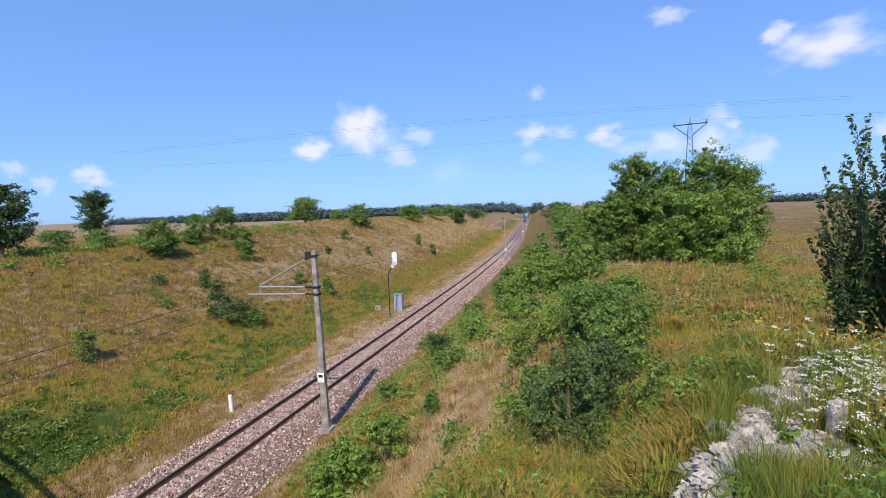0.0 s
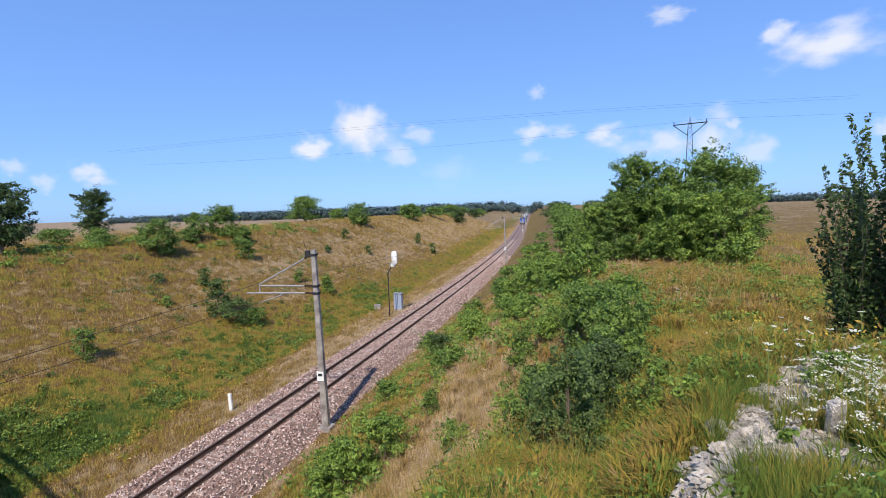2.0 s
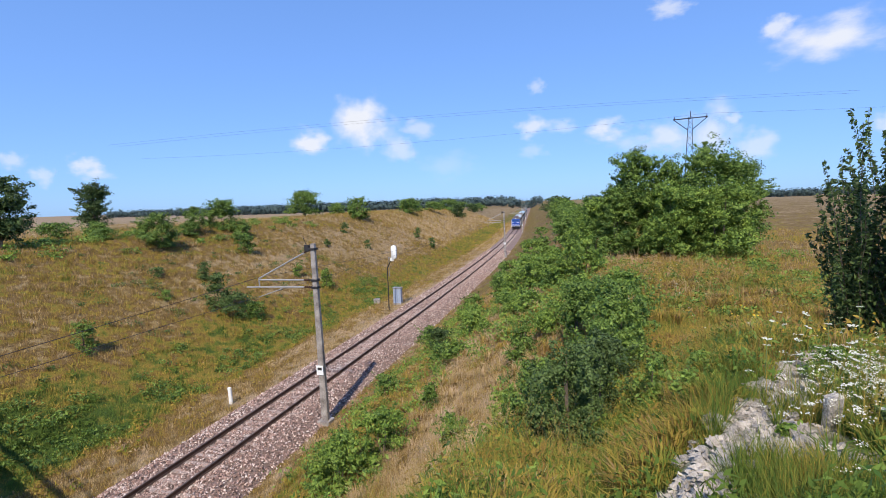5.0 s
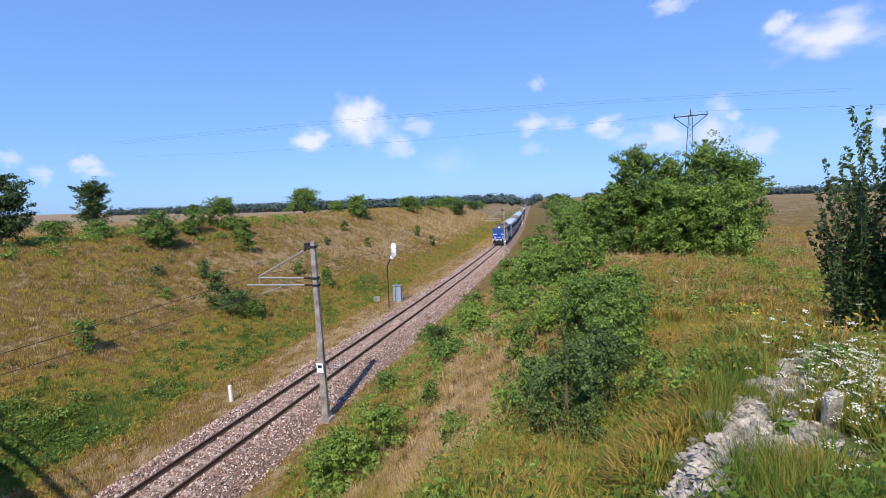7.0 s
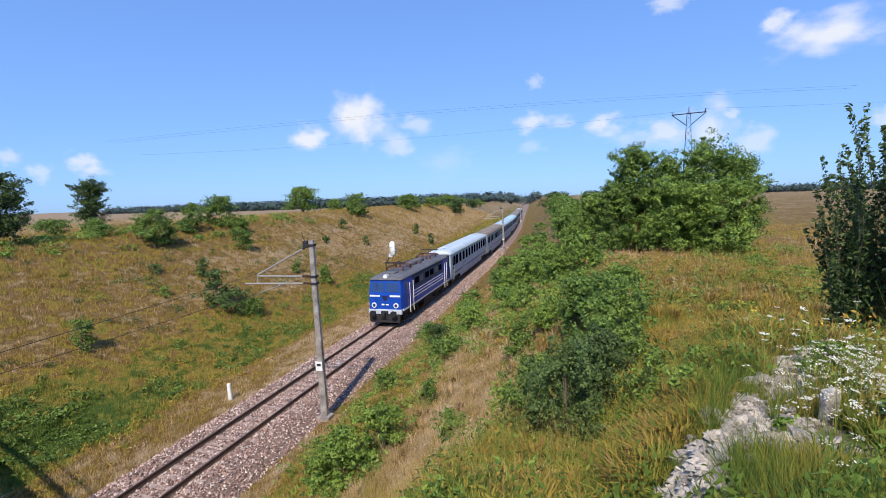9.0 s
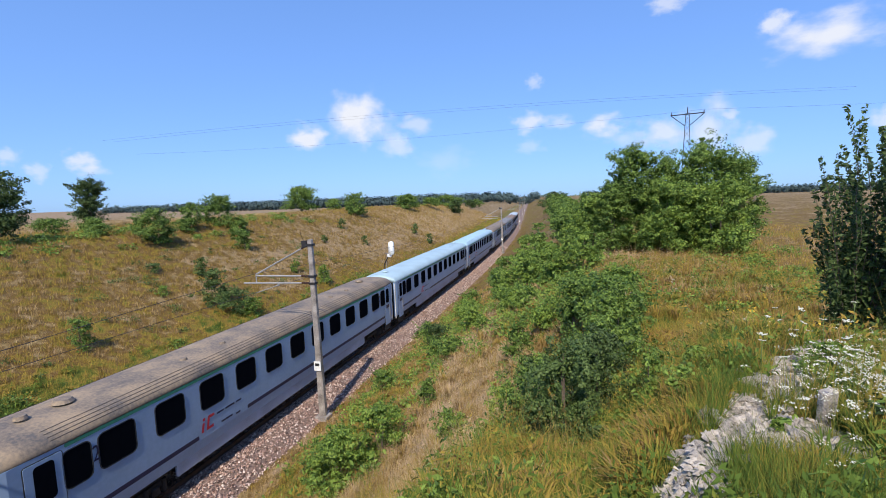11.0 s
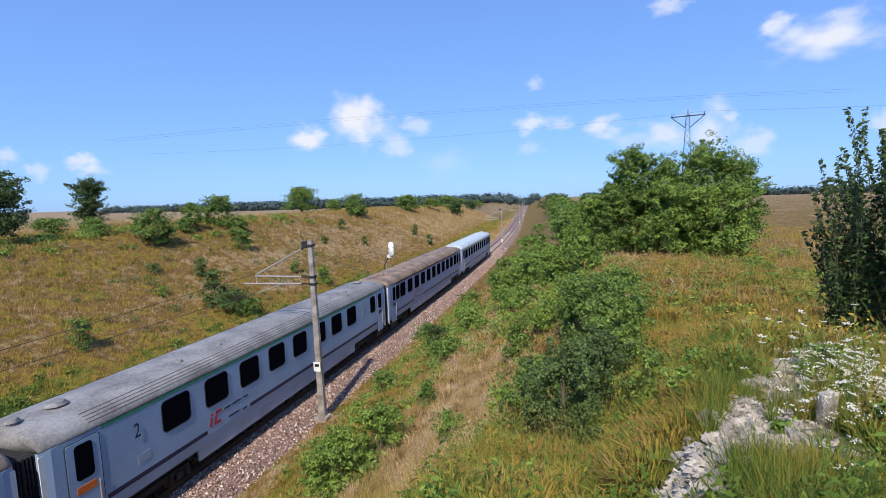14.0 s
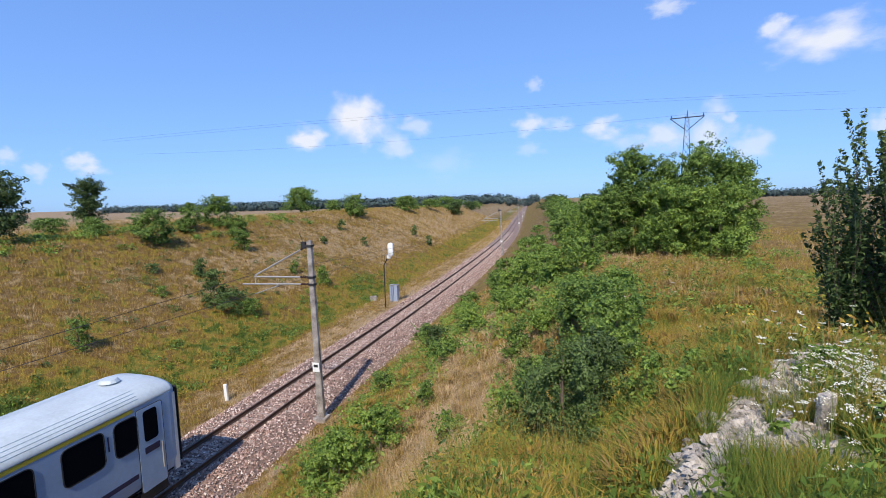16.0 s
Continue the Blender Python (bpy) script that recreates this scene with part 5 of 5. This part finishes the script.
def coach(length, roof, band, klass, label, ribs, vents, plain_end=False, orange=True, dusky=False):
    """A passenger coach about its middle: shell, roof, doors, windows, bogies and all that hangs below."""
    c = tagged(new("coach"), label, "railway coach", "coaches of the train")
    half = length / 2 - 0.28
    side_mat = M_SIDE_BLUE if dusky else M_SIDE
    put("body", shared(("body", half, dusky), lambda: coach_shell(half, side_mat)), c)
    r = put("roof", shared(("roof", half, roof), lambda: coach_roof(half, ROOFS[roof])), c, {"silver": "pale silver roof", "blue": "pale blue roof", "aqua": "pale blue-grey roof", "brown": "sooty brown roof", "rust": "rusty brown roof", "grey": "sooty grey roof"}[roof])
    if ribs:
        for i in (1, 2, 3, 4):
            put("rib", shared(("rib", half, roof, i), lambda: roof_rib(half, M_RIB_DARK if roof in ("brown", "rust", "grey") else M_RIB_PALE, i)), r)
    # roof ventilators
    for y, x, s in vents:
        def vent():
            bm = bmesh.new()
            tube(bm, (0, 0, -0.12), (0, 0, 0.1), 0.2 * s, None, 12)
            tube(bm, (0, 0, 0.1), (0, 0, 0.2), 0.3 * s, 0.22 * s, 12)
            return bm, ROOFS[roof], False
        put("ventilator", shared(("ventilator", roof, s), vent), r, "", pose(x, y, TOP - 0.05 - 0.18 * abs(x)))
    # doors at both ends, windows between them
    door_y = half - 1.03
    for s in (-1, 1):
        turn = pose(0, 0, 0, 0, 0, 0 if s > 0 else 180)
        for e in (-1, 1):
            def door():
                return slab(WALL, -0.46, 0.46, 0.86, 3.56, 0.06, 0.02), side_mat, False
            d = put("door", shared(("door", dusky), door), c, "", turn @ pose(0, e * door_y, 0))
            put("door_seam", shared(("door_seam",), lambda: (slab_ring(WALL, -0.46, 0.46, 0.86, 3.56, 0.06, 0.012, 0.025), M_FRAME, False)), d)
            put("door_window", shared(("door_window",), lambda: (slab(WALL + 0.02, -0.25, 0.25, 2.45, 3.46, 0.1, 0.012), M_GLASS, False)), d)
            put("destination_plate", shared(("destination_plate", orange and e * s < 0), lambda: (slab(WALL + 0.02, -0.27, 0.27, 2.06, 2.28, 0.02, 0.008), M_ORANGE if orange and e * s < 0 else M_NAVY, False)), d)
            put("handle", shared(("handle",), lambda: (slab(WALL + 0.02, 0.34, 0.38, 1.3, 2.2, 0.018, 0.04), M_STEEL, False)), d)
        if plain_end:
            row = [(y, False) for y in np.linspace(-door_y + 3.14, door_y - 4.3, 8)] + [(door_y - 1.17, True)]
            put("louvre", shared(("louvre",), louvre), c, "", turn @ pose(0, door_y - 2.5, 0))
            put("plate", shared(("plate",), lambda: (slab(WALL, -0.22, 0.22, 1.9, 2.2, 0.02, 0.008), M_SKIRT, False)), c, "small grey notice plate", turn @ pose(0, -door_y + 1.8, 0))
        else:
            row = [(y, False) for y in np.linspace(-door_y + 2.0, door_y - 2.1, 11)] + [(-door_y + 0.83, True), (door_y - 0.83, True)]
        for y, narrow in row:
            w = 0.37 if narrow else 0.57
            z0 = 2.42
            g = put("window", shared(("window", narrow), lambda: (slab(WALL, -w, w, z0, 3.46, 0.16, 0.012), M_GLASS, False)), c, "", turn @ pose(0, y, 0))
            put("window_frame", shared(("window_frame", narrow), lambda: (slab_ring(WALL, -w, w, z0, 3.46, 0.16, 0.02, 0.03), M_FRAME, False)), g)
        put("band", shared(("band", band, half), lambda: (slab(WALL, -door_y + 0.55, door_y - 0.55, 3.58, 3.69, 0.03, 0.006), {"green": M_GREEN, "yellow": M_YELLOW, "maroon": M_MAROON}[band], False)), c, band + " band below the roof", turn)
        for y0, y1 in ((-door_y + 0.55, -half * 0.52), (-half * 0.31, door_y - 0.55)):
            put("stripe", shared(("stripe", half, y0 < -half * 0.6), lambda: (slab(WALL, y0, y1, 1.44, 1.59, 0.02, 0.006), M_NAVY, False)), c, "navy stripe", turn)
        put("skirt", shared(("skirt", half), lambda: (slab(1.3, -half + 5.0, half - 5.0, 0.62, 1.08, 0.06, 0.06), M_SKIRT, False)), c, "dusty grey skirt", turn)
        # class digits stand upright on the wall
        for y in ((-door_y + 1.62,) if plain_end else (-door_y + 1.32, door_y - 1.42)):
            put("class_digit", DIGIT[klass], c, "", turn @ pose(WALL + 0.022, y - 0.1, 2.78, 90, 0, 90))
        bm = shared(("logo",), logo)
        put("logo", bm, c, "red and navy operator mark", turn @ pose(WALL + 0.008, -half * 0.51, 1.62))
        put("lettering", shared(("lettering",), lettering), c, "small navy lettering", turn @ pose(WALL + 0.008, -half * 0.51, 1.86))
        for e in (-1, 1):
            put("step", shared(("step",), lambda: (slab(1.25, -0.5, 0.5, 0.5, 0.86, 0.04, 0.12), M_UNDER, False)), c, "", turn @ pose(0, e * door_y, 0))
            put("corner_post", shared(("corner_post",), lambda: (slab(1.345, -0.1, 0.1, 0.9, 3.6, 0.03, 0.02), M_WHITE, False)), c, "white corner strip", turn @ pose(0, e * (half - 0.07), 0))
    for e in (-1, 1):
        # rubber bellows, widened past their own size to darken the gap between coaches
        def bellows():
            bm = bmesh.new()
            for k in range(4):
                box(bm, -1.22, 1.22, 0.0 + k * 0.085, 0.06 + k * 0.085, 1.0, 3.7, 0.02)
            return bm, M_RUBBER, False
        put("gangway_bellows", shared(("gangway_bellows",), bellows), c, "", pose(0, e * (half - 0.02), 0, 0, 0, 0 if e > 0 else 180))
        for s in (-1, 1):
            def buffer():
                bm = bmesh.new()
                tube(bm, (0, -0.1, 0), (0, 0.4, 0), 0.09, None, 10)
                tube(bm, (0, 0.24, 0), (0, 0.28, 0), 0.22, None, 14)
                return bm, M_UNDER, False
            put("buffer", shared(("buffer",), buffer), c, "", pose(s * 0.875, e * half, 1.06, 0, 0, 0 if e > 0 else 180))
        bogie(c, e * (half - 3.1))

    def frame_boxes():
        bm = bmesh.new()
        box(bm, -1.2, 1.2, -half + 0.1, half - 0.1, 0.88, 1.1)
        for y, w, z in ((-4.4, 1.1, 0.5), (-2.2, 0.7, 0.42), (-0.3, 0.9, 0.55), (2.6, 1.3, 0.45), (4.8, 0.6, 0.5)):
            box(bm, -1.15, 1.15, y - w / 2, y + w / 2, z, 0.95, 0.03)
        for y in (half - 5.4, half - 5.75, half - 6.1, -half + 5.4, -half + 5.75):
            tube(bm, (-1.25, y, 0.68), (1.25, y, 0.68), 0.14, None, 10)
        return bm, M_UNDER, False
    put("underframe", shared(("underframe", half), frame_boxes), c)
    return c


def louvre():
    bm = bmesh.new()
    for k in range(9):
        box(bm, WALL, WALL + 0.015, -0.28, 0.28, 2.5 + k * 0.1, 2.56 + k * 0.1)
    return bm, M_SKIRT, False


def logo():
    bm = bmesh.new()
    for y, z0, z1, sl in ((0.0, 0.0, 0.34, 0.08), (0.1, 0.4, 0.5, 0.02), (0.24, 0.0, 0.5, 0.12)):
        loft(bm, [[(e, y + a + b, z) for a, z, b in ((0, z0, 0), (0.1, z0, 0), (0.1, z1, sl), (0, z1, sl))] for e in (0, 0.004)])
    for z0, z1, sl in ((0.0, 0.1, 0.0), (0.4, 0.5, 0.08)):
        loft(bm, [[(e, 0.35 + a + sl, z) for a, z in ((0, z0), (0.24, z0), (0.24, z1), (0, z1))] for e in (0, 0.004)])
    return bm, M_RED, False


def lettering():
    bm = bmesh.new()
    for y, z, w in ((0.8, 0.12, 0.35), (1.25, 0.12, 0.5), (1.85, 0.12, 0.3), (1.0, -0.3, 0.6), (1.8, -0.35, 0.25)):
        box(bm, 0, 0.004, y, y + w, z, z + 0.07)
    return bm, M_NAVY, False


M_BLUE = mat("loco_blue", (0.008, 0.065, 0.40), 0.4, var=0.08, scale=0.8, spec=0.3)
M_DBLUE = mat("loco_dark_blue", (0.035, 0.05, 0.095), 0.6, var=0.12, spec=0.15)
M_LROOF = mat("loco_roof", (0.11, 0.11, 0.125), 0.8, var=0.3, scale=1.0)
M_PALE = mat("loco_pale_grey", (0.50, 0.53, 0.60), 0.5, var=0.1)
M_LAMP = mat("lamp_glass", (0.85, 0.85, 0.80), 0.15, var=0.02)
M_PANTO = mat("pantograph_oxide", (0.15, 0.06, 0.05), 0.6, var=0.2)
# blue of the reflected sky is put into the base colour
M_SCREEN = mat("windscreen", (0.03, 0.07, 0.20), 0.12, var=0.1, spec=0.45)


def locomotive():
    """An electric locomotive with its nose at y = 0, tail at y = 15.9."""
    c = tagged(new("locomotive"), "blue electric locomotive with pale stripes and lowered pantographs", "locomotive")
    L = 15.9
    N, T = 0.62, L - 0.62
    bm = bmesh.new()
    ring = ((1.5, 1.25), (1.5, 2.42), (-1.5, 2.42), (-1.5, 1.25))
    loft(bm, [[(x * k, y, z) for x, z in ring] for y, k in ((N, 0.9), (N + 0.55, 1), (T - 0.55, 1), (T, 0.9))])
    part("lower_body", bm, M_BLUE, c)

    def upper(y0, y1, material, name, label):
        bm = bmesh.new()
        loft(bm, [[(x, y, z) for x, z in ((1.5, 2.42), (1.44, 3.62), (-1.44, 3.62), (-1.5, 2.42))] for y in (y0, y1)])
        part(name, bm, material, c, label)
    upper(N + 2.6, T - 2.6, M_DBLUE, "machine_room", "dark blue machine room side")
    for e in (0, 1):
        f = (lambda y: y) if e == 0 else (lambda y: L - y)
        bm = bmesh.new()
        loft(bm, [[(x * k, f(y + s * (z - 2.42)), z) for x, z in ((1.5, 2.42), (1.44, 3.62), (-1.44, 3.62), (-1.5, 2.42))] for y, k, s in ((N, 0.9, 0.17), (N + 0.5, 1, 0.1), (N + 2.595, 1, 0))])
        cab = part("cab", bm, M_BLUE, c, "bright blue driver's cab")
        for s in (-1, 1):
            bm = bmesh.new()
            x0, x1 = (0.06, 1.2) if s > 0 else (-1.2, -0.06)
            loft(bm, [[(x, f(N + dy + 0.17 * (z - 2.42)), z) for x, z in ((x0, 2.68), (x1, 2.68), (x1 * 0.97 if s > 0 else x1, 3.42), (x0 if s > 0 else x0 * 0.97, 3.42))] for dy in (-0.02, 0.05)])
            part("windscreen", bm, M_SCREEN, cab, "windscreen with reflected sky blue put into its colour")
            bm = bmesh.new()
            box(bm, min(s * 0.42, s * 1.3), max(s * 0.42, s * 1.3), min(f(N - 0.012), f(N + 0.05)), max(f(N - 0.012), f(N + 0.05)), 2.3, 2.44)
            part("front_stripe", bm, M_WHITE, cab, "white stripe")
            bm = bmesh.new()
            tube(bm, (s * 0.93, f(N - 0.07), 1.62), (s * 0.93, f(N + 0.1), 1.62), 0.21, None, 16)
            lamp = part("headlight", bm, M_WHITE, cab)
            bm = bmesh.new()
            tube(bm, (s * 0.93, f(N - 0.085), 1.62), (s * 0.93, f(N - 0.06), 1.62), 0.13, None, 16)
            part("lens", bm, M_SCREEN, lamp)
            # cab side: window, door and rails
            bm = slab(1.465, -0.38, 0.38, 2.62, 3.34, 0.05, 0.02)
            bmesh.ops.transform(bm, matrix=pose(0, f(N + 1.05), 0) @ pose(0, 0, 0, 0, 0, 0 if s > 0 else 180), verts=bm.verts)
            part("side_window", bm, M_SCREEN, cab)
            bm = slab(1.5, -0.36, 0.36, 1.3, 3.3, 0.05, 0.012)
            bmesh.ops.transform(bm, matrix=pose(0, f(N + 2.0), 0) @ pose(0, 0, 0, 0, 0, 0 if s > 0 else 180), verts=bm.verts)
            dr = part("door", bm, M_BLUE, c)
            for dy in (-0.42, 0.42):
                bm = bmesh.new()
                tube(bm, (s * 1.57, f(N + 2.0 + dy), 0.75), (s * 1.57, f(N + 2.0 + dy), 3.25), 0.028, None, 6)
                part("handrail", bm, M_WHITE, dr, "white handrail")
            bm = bmesh.new()
            tube(bm, (s * 0.875, f(0.62), 1.06), (s * 0.875, f(0.1), 1.06), 0.11, None, 12)
            tube(bm, (s * 0.875, f(0.06), 1.06), (s * 0.875, f(0.0), 1.06), 0.24, None, 16)
            part("buffer", bm, M_BLACK, c)
        bm = bmesh.new()
        loft(bm, [[(x, f(N - 0.014), z), (x + w, f(N - 0.014), z), (x + w, f(N + 0.05), z), (x, f(N + 0.05), z)] for x, w, z in ((-0.3, 0.6, 2.36), (-0.06, 0.12, 1.98))])
        part("emblem", bm, M_NAVY, cab, "navy chevron")
        bm = bmesh.new()
        for x in (-0.3, 0.06):
            box(bm, x, x + 0.24, min(f(N - 0.012), f(N + 0.05)), max(f(N - 0.012), f(N + 0.05)), 1.62, 1.74)
        part("number_bars", bm, M_WHITE, cab)
        bm = bmesh.new()
        box(bm, -1.42, 1.42, min(f(0.5), f(0.75)), max(f(0.5), f(0.75)), 0.92, 1.3, 0.03)
        part("buffer_beam", bm, M_PALE, c, "pale grey buffer beam")
        bm = bmesh.new()
        loft(bm, [[(x, f(y), z) for x, z in ((-1.25, 0.28), (1.25, 0.28), (1.3, 0.9), (-1.3, 0.9))] for y in (0.42, 0.6)])
        part("snow_plough", bm, M_DARK, c)
        bm = bmesh.new()
        box(bm, -0.12, 0.12, min(f(0.1), f(0.6)), max(f(0.1), f(0.6)), 0.8, 1.1, 0.03)
        box(bm, -0.3, 0.3, min(f(0.38), f(0.5)), max(f(0.38), f(0.5)), 0.5, 1.2, 0.03)
        part("coupling", bm, M_BLACK, c)
        bm = bmesh.new()
        tube(bm, (0, f(N + 0.22), 3.86), (0, f(N + 0.6), 3.86), 0.2, None, 16)
        top = part("top_light", bm, M_PALE, c)
        bm = bmesh.new()
        tube(bm, (0, f(N + 0.2), 3.86), (0, f(N + 0.23), 3.86), 0.16, None, 16)
        part("lens", bm, M_LAMP, top)
        # pantograph, folded
        yc = 4.1
        p = []
        for s in (-1, 1):
            bm = bmesh.new()
            tube(bm, (s * 0.55, f(yc - 1.1), 4.35), (s * 0.35, f(yc + 1.2), 4.5), 0.035, None, 6)
            tube(bm, (s * 0.35, f(yc + 1.2), 4.52), (s * 0.3, f(yc - 1.0), 4.66), 0.03, None, 6)
            p.append(bm)
        base = bmesh.new()
        for yy in (yc - 1.1, yc + 1.1):
            tube(base, (-0.75, f(yy), 4.3), (0.75, f(yy), 4.3), 0.05, None, 6)
        for xx in (-0.7, 0.7):
            tube(base, (xx, f(yc - 1.1), 4.3), (xx, f(yc + 1.1), 4.3), 0.05, None, 6)
            for yy in (yc - 1.0, yc + 1.0):
                tube(base, (xx, f(yy), 3.98), (xx, f(yy), 4.3), 0.07, None, 8)
        pan = part("pantograph", base, M_PANTO, c, "reddish folded pantograph")
        for bm in p:
            part("arm", bm, M_PANTO, pan)
        for k in (-0.18, 0.18):
            bm = bmesh.new()
            tube(bm, (-0.95, f(yc - 1.0 + k), 4.68), (0.95, f(yc - 1.0 + k), 4.68), 0.035, None, 6)
            part("collector", bm, M_DARK, pan)
        bm = bmesh.new()
        box(bm, -0.55, 0.55, min(f(1.55), f(2.5)), max(f(1.55), f(2.5)), 3.9, 4.12, 0.04)
        part("roof_box", bm, M_LROOF, c)
    bm = bmesh.new()
    arc = [(1.46 * math.cos(t), 3.62 + 0.4 * math.sin(t)) for t in np.linspace(0, math.pi, 15)]
    loft(bm, [[(x * k, y, 3.62 + (z - 3.62) * h) for x, z in arc] for y, k, h in ((N + 0.12, 0.93, 0.25), (N + 0.6, 0.99, 0.85), (N + 1.2, 1, 1), (T - 1.2, 1, 1), (T - 0.6, 0.99, 0.85), (T - 0.12, 0.93, 0.25))])
    part("roof", bm, M_LROOF, c, "dark grey roof", True)
    for y0, y1, x0, x1 in ((6.0, 7.2, -0.5, 0.5), (7.6, 8.1, -0.7, 0.7), (8.7, 9.7, -0.45, 0.45)):
        bm = bmesh.new()
        box(bm, x0, x1, y0, y1, 3.95, 4.22, 0.04)
        part("roof_box", bm, M_LROOF, c)
    for x in (-0.5, 0.45):
        bm = bmesh.new()
        tube(bm, (x, 5.3, 4.25), (x, 10.6, 4.25), 0.025, None, 6)
        for y in (5.6, 7.4, 9.2, 10.4):
            insulator(bm, (x, y, 3.95), (x, y, 4.25), 0.09)
        part("busbar", bm, M_PANTO, c)
    for s in (-1, 1):
        for z, h in ((2.24, 0.09), (1.98, 0.09), (1.72, 0.09)):
            bm = bmesh.new()
            box(bm, min(s * 1.49, s * 1.508), max(s * 1.49, s * 1.508), 3.4, 12.5, z, z + h)
            part("side_stripe", bm, M_WHITE, c, "white stripe")
        bm = bmesh.new()
        box(bm, min(s * 1.4, s * 1.506), max(s * 1.4, s * 1.506), 0.85, L - 0.85, 1.12, 1.3, 0.02)
        part("sole_bar", bm, M_PALE, c, "pale grey sole bar")
        for y, w in ((4.3, 0.5), (5.6, 0.45), (7.2, 0.55), (8.7, 0.55), (10.3, 0.45), (11.6, 0.5)):
            bm = slab(1.462, -w, w, 2.66, 3.3, 0.05, 0.02)
            bmesh.ops.transform(bm, matrix=pose(0, y, 0) @ pose(0, 0, 0, 0, 0, 0 if s > 0 else 180), verts=bm.verts)
            part("side_window" if w > 0.46 else "louvre", bm, M_GLASS if w > 0.46 else M_LROOF, c)
    bm = bmesh.new()
    box(bm, -1.2, 1.2, 0.8, L - 0.8, 0.75, 1.25)
    box(bm, -1.3, 1.3, 6.6, 9.3, 0.35, 0.9, 0.04)
    part("underframe", bm, M_UNDER, c)
    for y in (3.6, L - 3.6):
        bogie(c, y, 3.05, 0.6)
    return c


def build_train():
    """The locomotive and eight coaches, with the place of each behind the nose."""
    grp = []
    grp.append((locomotive(), 0.0))
    std = ((-9.9, 0, 1.0), (9.9, 0, 1.0), (-11.0, 0, 0.6), (-6, 0.5, 0.5), (-4, 0.5, 0.5), (5, 0.5, 0.5), (7, 0.5, 0.5))
    kinds = (
        (25.6, "silver", "green", "2", "pale grey coach with a silver roof behind the locomotive", True, std),
        (25.6, "brown", "green", "2", "pale grey coach with a sooty brown ribbed roof", True, std),
        (26.7, "aqua", "green", "2", "pale grey coach with a smooth blue-grey roof", False, ((-11.6, 0, 1), (11.6, 0, 1), (8.0, 0.4, 0.5), (9.2, 0.4, 0.5))),
        (24.9, "blue", "green", "2", "pale grey coach with a pale blue ribbed roof", True, ((-11.6, 0, 1), (11.6, 0, 1), (-8.0, 0.4, 0.5), (-6.0, 0.4, 0.5))),
        (25.7, "brown", "green", "2", "pale grey coach with a brown-grey roof", True, std),
        (23.2, "grey", "green", "2", "pale grey coach with a sooty grey ribbed roof", True, std),
        (24.5, "rust", "maroon", "2", "blue-grey coach with a rusty brown roof", True, std),
        (25.0, "silver", "yellow", "1", "first-class coach with a silver roof at the train's end", True, ((-11.2, 0, 1.0), (11.1, 0, 1.0), (-6, 0.5, 0.5), (5, 0.5, 0.5))),
    )
    s = 16.0
    for i, (length, roof, band, klass, label, ribs, vents) in enumerate(kinds):
        grp.append((coach(length, roof, band, klass, label, ribs, vents, plain_end=i in (4, 5), orange=i in (3, 5, 7), dusky=i == 6), s + length / 2))
        s += length
    return grp


TRAIN = build_train()


# ---- the run of the train ----
SPEED, NOSE_AT_END = 33.96, -204.7


def motions():
    """The whole train runs along the line at an even speed."""
    for thing, back in TRAIN:
        rows = []
        for k in range(33):
            t = k / 2
            y = NOSE_AT_END + SPEED * (16.0 - t) + back
            rows.append((t, pose(track_x(y), y, track_z(y), 0, 0, track_turn(y))))
        walk(thing, rows)


motions()
